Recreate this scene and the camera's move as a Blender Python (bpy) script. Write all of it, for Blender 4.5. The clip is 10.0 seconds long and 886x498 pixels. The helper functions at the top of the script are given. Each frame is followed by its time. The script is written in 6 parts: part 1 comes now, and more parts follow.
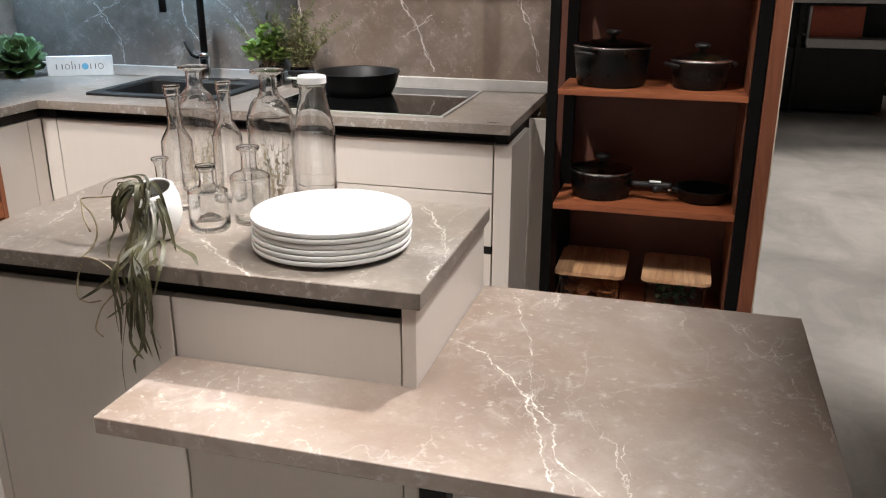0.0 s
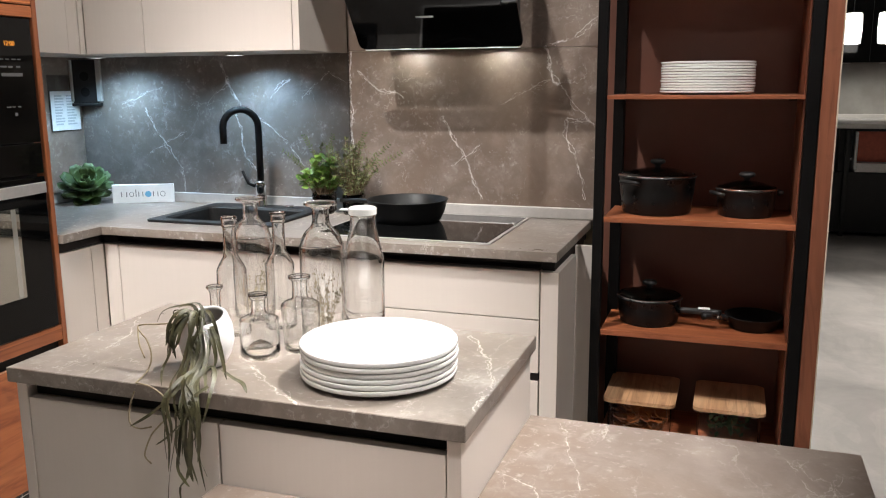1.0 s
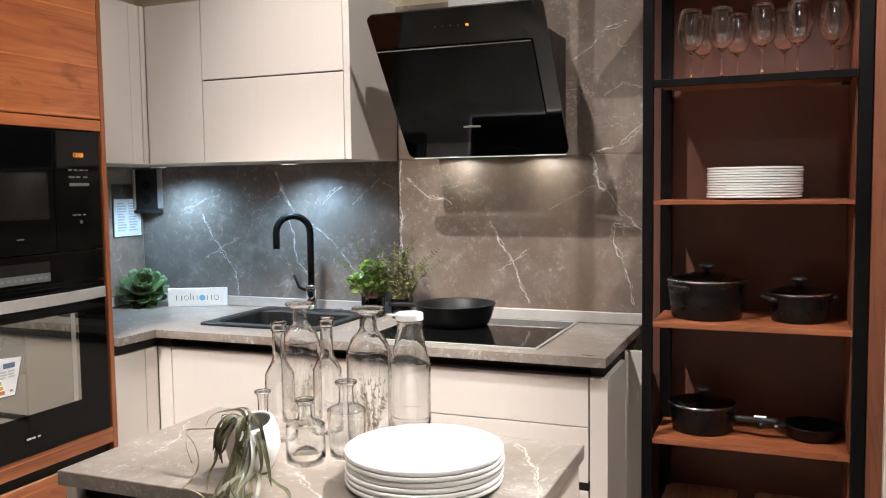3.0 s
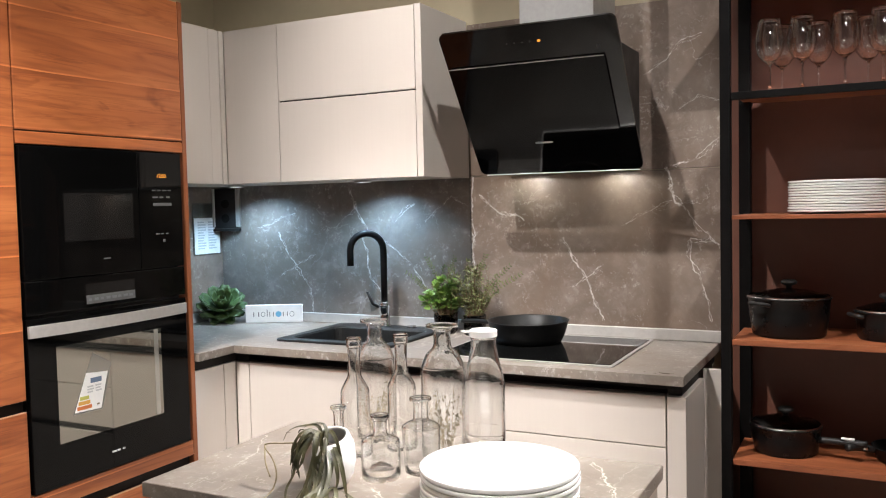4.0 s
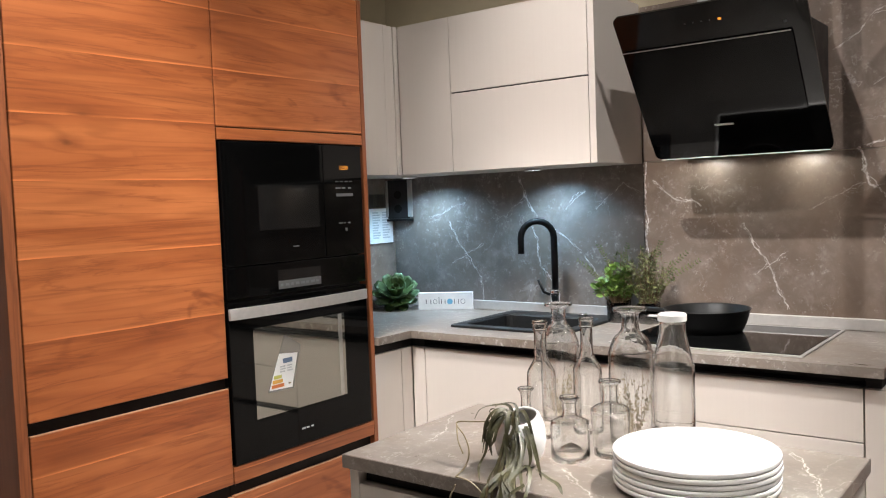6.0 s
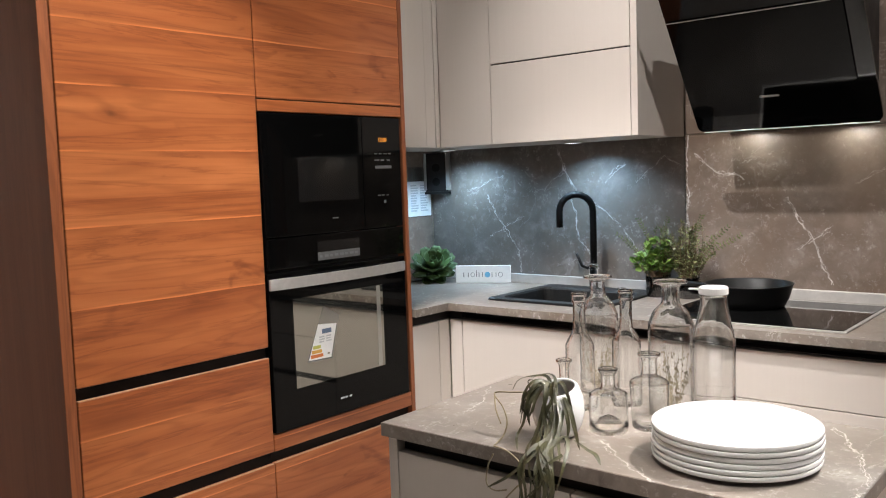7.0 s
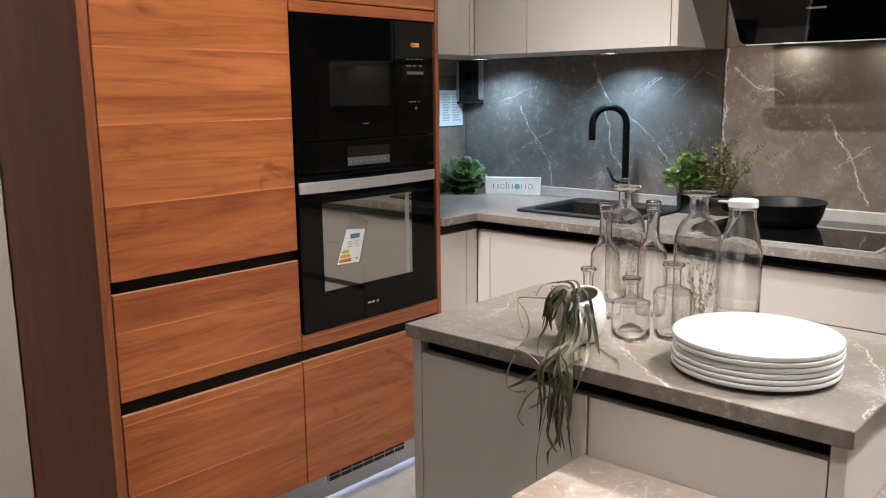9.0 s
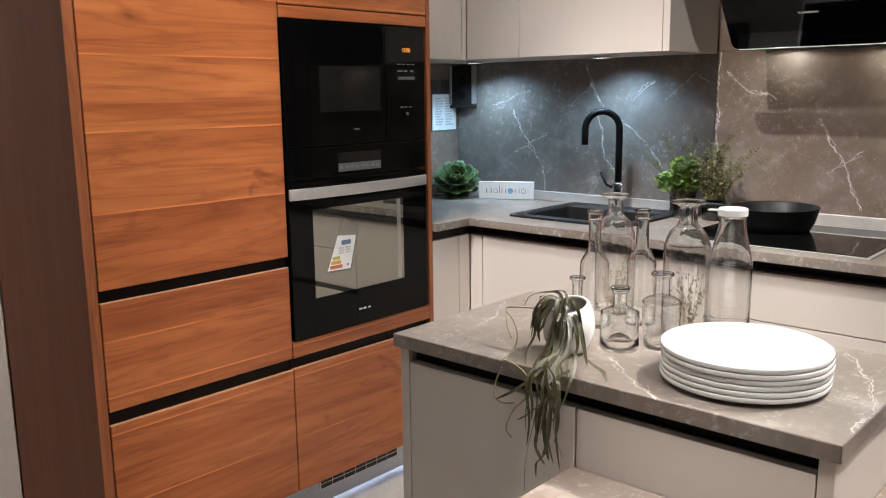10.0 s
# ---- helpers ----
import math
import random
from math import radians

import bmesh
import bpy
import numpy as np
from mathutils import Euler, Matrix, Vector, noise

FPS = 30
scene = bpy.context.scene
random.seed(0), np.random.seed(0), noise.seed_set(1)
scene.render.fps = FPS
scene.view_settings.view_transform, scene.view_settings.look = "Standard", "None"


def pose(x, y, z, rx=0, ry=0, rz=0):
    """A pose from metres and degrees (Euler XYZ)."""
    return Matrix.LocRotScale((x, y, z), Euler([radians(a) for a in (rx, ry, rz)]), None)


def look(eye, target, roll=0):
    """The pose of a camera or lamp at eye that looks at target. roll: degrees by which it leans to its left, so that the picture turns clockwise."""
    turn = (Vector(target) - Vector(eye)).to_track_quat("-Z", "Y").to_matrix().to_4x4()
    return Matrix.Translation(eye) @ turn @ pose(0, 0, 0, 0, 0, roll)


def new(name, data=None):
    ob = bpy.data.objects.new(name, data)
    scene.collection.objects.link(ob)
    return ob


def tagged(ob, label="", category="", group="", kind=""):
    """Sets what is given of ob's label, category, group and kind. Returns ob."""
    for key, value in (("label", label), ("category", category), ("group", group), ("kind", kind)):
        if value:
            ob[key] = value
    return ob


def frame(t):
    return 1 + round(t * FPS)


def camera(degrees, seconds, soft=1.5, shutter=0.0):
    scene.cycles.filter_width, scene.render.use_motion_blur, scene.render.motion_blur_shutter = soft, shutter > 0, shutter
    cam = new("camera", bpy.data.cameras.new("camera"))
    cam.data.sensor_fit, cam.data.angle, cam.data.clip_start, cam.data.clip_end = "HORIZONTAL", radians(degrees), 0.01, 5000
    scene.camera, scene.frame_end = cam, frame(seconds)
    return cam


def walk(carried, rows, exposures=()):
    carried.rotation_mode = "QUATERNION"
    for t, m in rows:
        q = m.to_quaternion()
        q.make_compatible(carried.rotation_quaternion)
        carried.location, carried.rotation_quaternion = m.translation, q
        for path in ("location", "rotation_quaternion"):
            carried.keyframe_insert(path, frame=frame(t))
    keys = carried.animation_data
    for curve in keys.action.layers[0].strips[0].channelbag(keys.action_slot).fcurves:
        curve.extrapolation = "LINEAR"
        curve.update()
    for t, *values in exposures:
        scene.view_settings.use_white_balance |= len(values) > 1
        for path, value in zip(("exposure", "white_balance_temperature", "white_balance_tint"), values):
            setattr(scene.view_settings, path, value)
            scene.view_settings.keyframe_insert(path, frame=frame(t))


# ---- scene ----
cam = camera(55.2, 10.0, 1.1)
PATH = [
    (0, (2.667, -2.956, 1.371), (2.158, -1.138, 0.711), 0.1),
    (0.5, (2.668, -2.962, 1.383), (2.125, -1.111, 0.853), 0.2),
    (1, (2.673, -2.968, 1.392), (2.036, -1.112, 1.005), -0.4),
    (1.5, (2.678, -2.975, 1.398), (1.973, -1.128, 1.099), -0.7),
    (2, (2.684, -2.982, 1.401), (1.957, -1.133, 1.174), -0.8),
    (3.5, (2.683, -2.977, 1.401), (1.878, -1.15, 1.277), -1.1),
    (4, (2.679, -2.981, 1.401), (1.772, -1.202, 1.296), -1.3),
    (4.5, (2.674, -2.988, 1.4), (1.667, -1.263, 1.302), -1.6),
    (5, (2.66, -3.004, 1.399), (1.549, -1.344, 1.3), -1.8),
    (5.5, (2.641, -3.022, 1.391), (1.469, -1.405, 1.289), -2.0),
    (7, (2.632, -3.036, 1.379), (1.351, -1.51, 1.211), -2.0),
    (7.5, (2.63, -3.038, 1.367), (1.333, -1.535, 1.123), -1.6),
    (8, (2.632, -3.038, 1.359), (1.324, -1.557, 1.051), -1.2),
    (8.5, (2.637, -3.038, 1.359), (1.321, -1.571, 1.017), -0.8),
    (9, (2.641, -3.037, 1.359), (1.32, -1.581, 0.994), -0.6),
    (9.5, (2.644, -3.029, 1.363), (1.317, -1.579, 0.991), -0.6),
    (10, (2.645, -3.012, 1.373), (1.328, -1.552, 1.01), -0.7),
]
walk(cam, [(t, look(eye, target, roll)) for t, eye, target, roll in PATH], [(0, -0.57), (0.5, -0.48), (1, -0.32), (2, -0.17), (3.5, -0.14), (4.5, -0.26), (5.5, -0.31), (7, -0.51), (9, -0.63), (10, -0.59)])

# ---- light ----
world = bpy.data.worlds.new("showroom_air")
scene.world = world
world.use_nodes = True
world.node_tree.nodes["Background"].inputs[0].default_value = (1.0, 0.86, 0.72, 1)
world.node_tree.nodes["Background"].inputs[1].default_value = 0.01


TRACK_LAMPS = []


def spot(name, eye, target, watts, degrees, colour, size=0.05, blend=0.5):
    lamp = bpy.data.lights.new(name, "SPOT")
    lamp.energy, lamp.spot_size, lamp.spot_blend = watts, radians(degrees), blend
    lamp.color, lamp.shadow_soft_size = colour, size
    if name == "track_spot":
        TRACK_LAMPS.append((eye, target))
    ob = new(name, lamp)
    ob.matrix_world = look(eye, target)
    return ob


WARM = (1.0, 0.963, 0.938)
COOL = (0.46, 0.73, 1.0)
spot("track_spot", (3.83, -2.32, 4.0), (1.6, -0.35, 1.0), 355, 52, WARM, 0.02, 0.35)
spot("track_spot", (1.25, -1.90, 4.0), (1.55, -0.40, 0.55), 640, 52, WARM, 0.02, 0.9)
spot("track_spot", (0.90, -2.70, 4.0), (1.20, -0.60, 0.45), 860, 31, WARM, 0.02, 0.7)
spot("track_spot", (3.25, -0.16, 4.0), (2.04, -1.92, 0.75), 1380, 29, WARM, 0.03, 0.8)
spot("track_spot", (1.90, -2.46, 4.0), (2.16, -2.36, 0.72), 1600, 25, WARM, 0.12, 0.9)
spot("track_spot", (2.60, -2.10, 4.0), (0.6, -2.22, 1.42), 980, 37, WARM, 0.03, 0.8)
spot("track_spot", (1.45, -2.10, 4.0), (2.90, -0.20, 1.30), 260, 14, WARM, 0.02, 0.4)
# five spots added out of view to lift upper shelf, far wall and floors
spot("track_spot", (3.30, -5.30, 4.0), (2.70, -0.30, 2.00), 140, 14, WARM, 0.25, 1.0)
spot("track_spot", (3.90, 5.30, 4.0), (3.90, 7.20, 2.50), 170, 70, WARM, 0.05, 0.6)
spot("track_spot", (4.30, 2.20, 4.0), (4.15, 2.80, 0.0), 230, 58, WARM, 0.05, 0.7)
spot("track_spot", (4.60, -3.40, 4.0), (4.4, -3.4, 0.0), 380, 70, WARM, 0.05, 0.5)
spot("track_spot", (2.00, -4.60, 4.0), (1.9, -4.8, 0.0), 320, 70, WARM, 0.05, 0.5)
spot("track_spot", (4.40, 1.65, 4.0), (4.35, 1.65, 0.0), 1100, 62, WARM, 0.03, 0.4)
spot("under_cabinet_led", (0.27, -0.17, 1.492), (0.34, -0.10, 0.9), 36, 142, COOL, 0.02, 0.9)
spot("under_cabinet_led", (0.90, -0.17, 1.492), (0.95, -0.10, 0.9), 36, 142, COOL, 0.02, 0.9)
spot("hood_led", (1.55, -0.075, 1.502), (1.55, -0.06, 0.9), 1.7, 172, (0.97, 1.0, 0.93), 0.015, 0.15)
spot("hood_led", (1.88, -0.075, 1.502), (1.88, -0.06, 0.9), 1.7, 172, (0.97, 1.0, 0.93), 0.015, 0.15)
spot("far_led", (3.75, 6.72, 1.52), (3.78, 6.9, 0.9), 9, 140, (1, 0.95, 0.88), 0.03, 0.8)
spot("far_led", (4.1, 6.72, 1.52), (4.12, 6.9, 0.9), 9, 140, (1, 0.95, 0.88), 0.03, 0.8)


# ---- materials ----
def mat_base(name, colour, rough=0.5, metal=0.0, coat=0.0, spec=0.5):
    m = bpy.data.materials.new(name)
    m.use_nodes = True
    b = m.node_tree.nodes["Principled BSDF"]
    b.inputs["Base Color"].default_value = (*colour, 1)
    b.inputs["Roughness"].default_value = rough
    b.inputs["Metallic"].default_value = metal
    b.inputs["Coat Weight"].default_value = coat
    b.inputs["Specular IOR Level"].default_value = spec
    return m, m.node_tree, b


def link(nt, a, b):
    nt.links.new(a, b)


def place(nt, scale=(1, 1, 1), turn=(0, 0, 0), local=False):
    """World (or local) position, scaled."""
    mp = nt.nodes.new("ShaderNodeMapping")
    mp.inputs["Scale"].default_value = scale
    mp.inputs["Rotation"].default_value = turn
    if local:
        link(nt, nt.nodes.new("ShaderNodeTexCoord").outputs["Object"], mp.inputs["Vector"])
    else:
        link(nt, nt.nodes.new("ShaderNodeNewGeometry").outputs["Position"], mp.inputs["Vector"])
    return mp.outputs["Vector"]


def ramp(nt, fac, stops):
    r = nt.nodes.new("ShaderNodeValToRGB")
    e = r.color_ramp.elements
    while len(e) < len(stops):
        e.new(0.5)
    for el, (pos, col) in zip(e, stops):
        el.position = pos
        el.color = (*col, 1) if len(col) == 3 else col
    link(nt, fac, r.inputs["Fac"])
    return r.outputs["Color"]


def noise_tex(nt, vec, scale, detail=4.0, rough=0.55, distort=0.0):
    n = nt.nodes.new("ShaderNodeTexNoise")
    n.inputs["Scale"].default_value = scale
    n.inputs["Detail"].default_value = detail
    n.inputs["Roughness"].default_value = rough
    n.inputs["Distortion"].default_value = distort
    link(nt, vec, n.inputs["Vector"])
    return n


def cmix(nt, fac, a, b, blend="MIX"):
    m = nt.nodes.new("ShaderNodeMix")
    m.data_type, m.blend_type = "RGBA", blend
    for i, v in ((0, fac), (6, a), (7, b)):
        if isinstance(v, (int, float)):
            m.inputs[i].default_value = v
        elif isinstance(v, tuple):
            m.inputs[i].default_value = (*v, 1)
        else:
            link(nt, v, m.inputs[i])
    return m.outputs[2]


def math_node(nt, op, a, b=0.0):
    m = nt.nodes.new("ShaderNodeMath")
    m.operation = op
    for i, v in ((0, a), (1, b)):
        if isinstance(v, (int, float)):
            m.inputs[i].default_value = v
        else:
            link(nt, v, m.inputs[i])
    return m.outputs[0]


def bump(nt, b, height, strength=0.1, dist=0.002):
    n = nt.nodes.new("ShaderNodeBump")
    n.inputs["Strength"].default_value = strength
    n.inputs["Distance"].default_value = dist
    link(nt, height, n.inputs["Height"])
    link(nt, n.outputs["Normal"], b.inputs["Normal"])


def stone_material(name, dark, mid, light, vein, rough, shift=(0, 0, 0), majors=(), fine=1.0, crumbs=1.0, bold=1.0):
    """Brown stone: cloudy ground, long jagged cracks filled with pale mineral, clustered flecks."""
    m, nt, b = mat_base(name, mid, rough)
    add = nt.nodes.new("ShaderNodeVectorMath")
    add.operation = "ADD"
    add.inputs[1].default_value = shift
    link(nt, place(nt), add.inputs[0])
    vec = add.outputs[0]
    big = noise_tex(nt, vec, 2.2, 7, 0.62, 0.4)
    col = ramp(nt, big.outputs["Fac"], [(0.28, dark), (0.50, mid), (0.74, light)])
    cloud = noise_tex(nt, vec, 9, 8, 0.72, 0.5)
    pale = ramp(nt, cloud.outputs["Fac"], [(0.48, (0, 0, 0)), (0.70, (0.85, 0.85, 0.85))])
    col = cmix(nt, pale, col, light)
    deep = ramp(nt, cloud.outputs["Fac"], [(0.22, (0.45, 0.45, 0.45)), (0.42, (0, 0, 0))])
    col = cmix(nt, deep, col, dark)

    hue = ramp(nt, noise_tex(nt, vec, 3.4, 6, 0.62, 0.6).outputs["Fac"], [(0.43, (0, 0, 0)), (0.64, (0.55,) * 3)])
    col = cmix(nt, hue, col, (mid[0] * 0.89, mid[1] * 0.77, mid[2] * 0.64))

    def crack(turn, scale, level, width, lo, hi, power, off):
        mp = nt.nodes.new("ShaderNodeMapping")
        mp.inputs["Location"].default_value = off
        mp.inputs["Rotation"].default_value = turn
        mp.inputs["Scale"].default_value = (1.0, 0.42, 1.0)
        link(nt, vec, mp.inputs["Vector"])
        n = noise_tex(nt, mp.outputs["Vector"], scale, 10, 0.56, 0.0)
        dist = math_node(nt, "ABSOLUTE", math_node(nt, "SUBTRACT", n.outputs["Fac"], level))
        mask_n = noise_tex(nt, mp.outputs["Vector"], scale * 1.7, 5, 0.65)
        # wide where the mask is strong, hair-thin where it fades
        wid = math_node(nt, "MULTIPLY", mask_n.outputs["Fac"], width)
        line = math_node(nt, "SUBTRACT", 1.0, math_node(nt, "DIVIDE", dist, wid))
        line = ramp(nt, line, [(0.0, (0, 0, 0)), (0.75, (1, 1, 1))])
        mask = ramp(nt, mask_n.outputs["Fac"], [(lo, (0, 0, 0)), (hi, (power * fine,) * 3)])
        return cmix(nt, 1.0, line, mask, "MULTIPLY")

    for args in (((0.5, 0.3, 0.7), 1.35, 0.50, 0.0030, 0.50, 0.68, 0.42, (0, 0, 0)), ((-0.4, 0.6, -0.6), 1.8, 0.47, 0.0028, 0.50, 0.68, 0.42, (5, 2, 1)), ((1.1, -0.3, 2.0), 3.2, 0.52, 0.0046, 0.48, 0.64, 0.55, (2, 9, 4))):
        col = cmix(nt, crack(*args), col, vein)
    # the slab's major veins: broken lines from point to point, bent by noise
    segments = [(Vector(a), Vector(b), width, power) for width, power, run in majors for a, b in zip(run, run[1:])]
    if segments:
        amount = [1.0, 1.0, 1.0]
        amount[2 if len({round(a.z, 4) for a, _, _, _ in segments}) == 1 else 1] = 0.0  # stay on the face
        breaks = noise_tex(nt, place(nt), 34.0, 3, 0.55)

        def branches(scale, reach, off, share, thin):
            """The courses bent by noise; share: how much of their strength, thin: how much of their width."""
            mp = nt.nodes.new("ShaderNodeMapping")
            mp.inputs["Location"].default_value = off
            link(nt, place(nt), mp.inputs["Vector"])
            jag = noise_tex(nt, mp.outputs["Vector"], scale, 9, 0.64)
            jm = nt.nodes.new("ShaderNodeVectorMath")
            jm.operation = "MULTIPLY_ADD"
            link(nt, jag.outputs["Color"], jm.inputs[0])
            jm.inputs[1].default_value = [a * reach for a in amount]
            link(nt, place(nt), jm.inputs[2])
            jo = nt.nodes.new("ShaderNodeVectorMath")
            jo.operation = "SUBTRACT"
            link(nt, jm.outputs[0], jo.inputs[0])
            jo.inputs[1].default_value = [a * reach / 2 for a in amount]
            total = None
            for p0, p1, width, power in segments:
                d = p1 - p0
                sub = nt.nodes.new("ShaderNodeVectorMath")
                sub.operation = "SUBTRACT"
                link(nt, jo.outputs[0], sub.inputs[0])
                sub.inputs[1].default_value = p0
                dot = nt.nodes.new("ShaderNodeVectorMath")
                dot.operation = "DOT_PRODUCT"
                link(nt, sub.outputs[0], dot.inputs[0])
                dot.inputs[1].default_value = d / d.length_squared
                cl = nt.nodes.new("ShaderNodeClamp")
                link(nt, dot.outputs["Value"], cl.inputs[0])
                near = nt.nodes.new("ShaderNodeVectorMath")
                near.operation = "SCALE"
                near.inputs[0].default_value = d
                link(nt, cl.outputs[0], near.inputs["Scale"])
                dist = nt.nodes.new("ShaderNodeVectorMath")
                dist.operation = "DISTANCE"
                link(nt, sub.outputs[0], dist.inputs[0])
                link(nt, near.outputs[0], dist.inputs[1])
                v = math_node(nt, "SUBTRACT", 1.0, math_node(nt, "DIVIDE", dist.outputs["Value"], math_node(nt, "MULTIPLY", breaks.outputs["Fac"], width * 2.2 * thin)))
                v = math_node(nt, "MULTIPLY", v, power * share)
                total = v if total is None else math_node(nt, "MAXIMUM", total, v)
            return total

        total = math_node(nt, "MAXIMUM", branches(12.0, 0.060, (0, 0, 0), 1.0, 0.75), branches(19.0, 0.080, (4.1, 2.3, 7.7), 1.0, 0.50))
        line = ramp(nt, total, [(0.0, (0, 0, 0)), (0.30, (0.16,) * 3), (0.62, (0.92,) * 3)])
        fade = ramp(nt, noise_tex(nt, place(nt), 21.0, 4, 0.6).outputs["Fac"], [(0.38, (0.10 * bold,) * 3), (0.53, (bold,) * 3)])
        line = cmix(nt, 1.0, line, fade, "MULTIPLY")
        grit = ramp(nt, noise_tex(nt, place(nt), 130.0, 4, 0.7).outputs["Fac"], [(0.36, (0.30,) * 3), (0.52, (1, 1, 1))])
        line = cmix(nt, 1.0, line, grit, "MULTIPLY")
        col = cmix(nt, line, col, vein)
    # flecks gather in patches
    patch = ramp(nt, noise_tex(nt, vec, 4.5, 4, 0.6).outputs["Fac"], [(0.42, (0.14 * crumbs,) * 3), (0.62, (1.0 * crumbs,) * 3)])
    fl = ramp(nt, noise_tex(nt, vec, 55, 6, 0.70, 0.15).outputs["Fac"], [(0.565, (0, 0, 0)), (0.68, (0.62,) * 3)])
    col = cmix(nt, cmix(nt, 1.0, fl, patch, "MULTIPLY"), col, vein)
    # soft pale blots
    blot = ramp(nt, noise_tex(nt, vec, 19, 3, 0.55, 0.8).outputs["Fac"], [(0.56, (0, 0, 0)), (0.70, (0.26,) * 3)])
    col = cmix(nt, cmix(nt, 1.0, blot, patch, "MULTIPLY"), col, vein)
    link(nt, col, b.inputs["Base Color"])
    bump(nt, b, noise_tex(nt, vec, 420, 3, 0.6).outputs["Fac"], 0.08, 0.0006)
    link(nt, ramp(nt, cloud.outputs["Fac"], [(0.3, (rough - 0.06,) * 3), (0.7, (rough + 0.08,) * 3)]), b.inputs["Roughness"])
    return m


def wood_material(name, dark, mid, light, along, rough=0.38, seams=(), grain=1.0):
    """along: the axis of the grain, 0 x, 1 y, 2 z. seams: heights at which the veneer strips meet, each with a grain of its own. grain: its strength."""
    m, nt, b = mat_base(name, mid, rough)
    geo = nt.nodes.new("ShaderNodeNewGeometry")
    pos = geo.outputs["Position"]
    if seams:
        sep = nt.nodes.new("ShaderNodeSeparateXYZ")
        link(nt, pos, sep.inputs[0])
        w = noise_tex(nt, pos, 5.0, 3, 0.5)
        zz = math_node(nt, "ADD", sep.outputs["Z"], math_node(nt, "MULTIPLY", w.outputs["Fac"], 0.005))
        strip_no = above = below = None
        for z in seams:
            over = math_node(nt, "SUBTRACT", zz, z)
            step = math_node(nt, "GREATER_THAN", over, 0.0)
            strip_no = step if strip_no is None else math_node(nt, "ADD", strip_no, step)
            up = math_node(nt, "ADD", over, math_node(nt, "MULTIPLY", math_node(nt, "LESS_THAN", over, 0.0), 9.0))
            above = up if above is None else math_node(nt, "MINIMUM", above, up)
            down = math_node(nt, "SUBTRACT", math_node(nt, "MULTIPLY", step, 9.0), over)
            below = down if below is None else math_node(nt, "MINIMUM", below, down)
        com = nt.nodes.new("ShaderNodeCombineXYZ")
        link(nt, math_node(nt, "MULTIPLY", strip_no, 3.7), com.inputs[along])
        va = nt.nodes.new("ShaderNodeVectorMath")
        va.operation = "ADD"
        link(nt, pos, va.inputs[0])
        link(nt, com.outputs[0], va.inputs[1])
        pos = va.outputs[0]

    def stretched(across, length):
        mp = nt.nodes.new("ShaderNodeMapping")
        s = [across] * 3
        s[along] = length
        mp.inputs["Scale"].default_value = s
        link(nt, pos, mp.inputs["Vector"])
        return mp.outputs["Vector"]

    # flame figure: rings of a stretched, bent field
    field = noise_tex(nt, stretched(6.5, 0.75), 1.0, 3, 0.5, 0.7)
    rings = math_node(nt, "FRACT", math_node(nt, "MULTIPLY", field.outputs["Fac"], 10.0))
    rings = math_node(nt, "ABSOLUTE", math_node(nt, "SUBTRACT", rings, 0.5))
    tone = noise_tex(nt, stretched(10.0, 0.8), 1.0, 5, 0.56, 0.8).outputs["Fac"]
    if seams:
        wn = nt.nodes.new("ShaderNodeTexWhiteNoise")
        wn.noise_dimensions = "1D"
        link(nt, strip_no, wn.inputs["W"])
        tone = math_node(nt, "ADD", tone, math_node(nt, "MULTIPLY", math_node(nt, "SUBTRACT", wn.outputs["Value"], 0.5), 0.08))
    col = ramp(nt, tone, [(0.28, dark), (0.48, mid), (0.70, light)])
    col = cmix(nt, 0.40 * grain, col, ramp(nt, rings, [(0.05, (0.62, 0.56, 0.52)), (0.26, (1, 1, 1))]), "MULTIPLY")
    streak = noise_tex(nt, stretched(120.0, 2.4), 1.0, 4, 0.62, 0.3)
    col = cmix(nt, 0.24 * grain, col, ramp(nt, streak.outputs["Fac"], [(0.30, (0.64, 0.62, 0.60)), (0.62, (1, 1, 1))]), "MULTIPLY")
    pore = noise_tex(nt, stretched(46.0, 1.3), 1.0, 5, 0.6, 0.6)
    col = cmix(nt, 0.36 * grain, col, ramp(nt, pore.outputs["Fac"], [(0.33, (0.60, 0.54, 0.50)), (0.45, (1, 1, 1))]), "MULTIPLY")
    vein = noise_tex(nt, stretched(15.0, 0.9), 1.0, 6, 0.6, 1.0)
    near = math_node(nt, "ABSOLUTE", math_node(nt, "SUBTRACT", vein.outputs["Fac"], 0.47))
    col = cmix(nt, 0.45 * grain, col, ramp(nt, near, [(0.0, (0.52, 0.44, 0.40)), (0.030, (1, 1, 1))]), "MULTIPLY")
    knot = noise_tex(nt, stretched(7.0, 3.0), 1.3, 3, 0.5, 1.5)
    col = cmix(nt, 0.8 * grain, col, ramp(nt, knot.outputs["Fac"], [(0.655, (1, 1, 1)), (0.76, (0.48, 0.40, 0.36))]), "MULTIPLY")
    height = streak.outputs["Fac"]
    if seams:
        # pin knots
        eye = nt.nodes.new("ShaderNodeTexVoronoi")
        eye.inputs["Scale"].default_value = 1.0
        bent = noise_tex(nt, pos, 14.0, 2, 0.5)
        mv = nt.nodes.new("ShaderNodeVectorMath")
        mv.operation = "ADD"
        link(nt, stretched(5.2, 2.9), mv.inputs[0])
        link(nt, cmix(nt, 1.0, bent.outputs["Color"], (0.10, 0.10, 0.10), "MULTIPLY"), mv.inputs[1])
        link(nt, mv.outputs[0], eye.inputs["Vector"])
        few = ramp(nt, eye.outputs["Color"], [(0.40, (0, 0, 0)), (0.44, (1, 1, 1))])
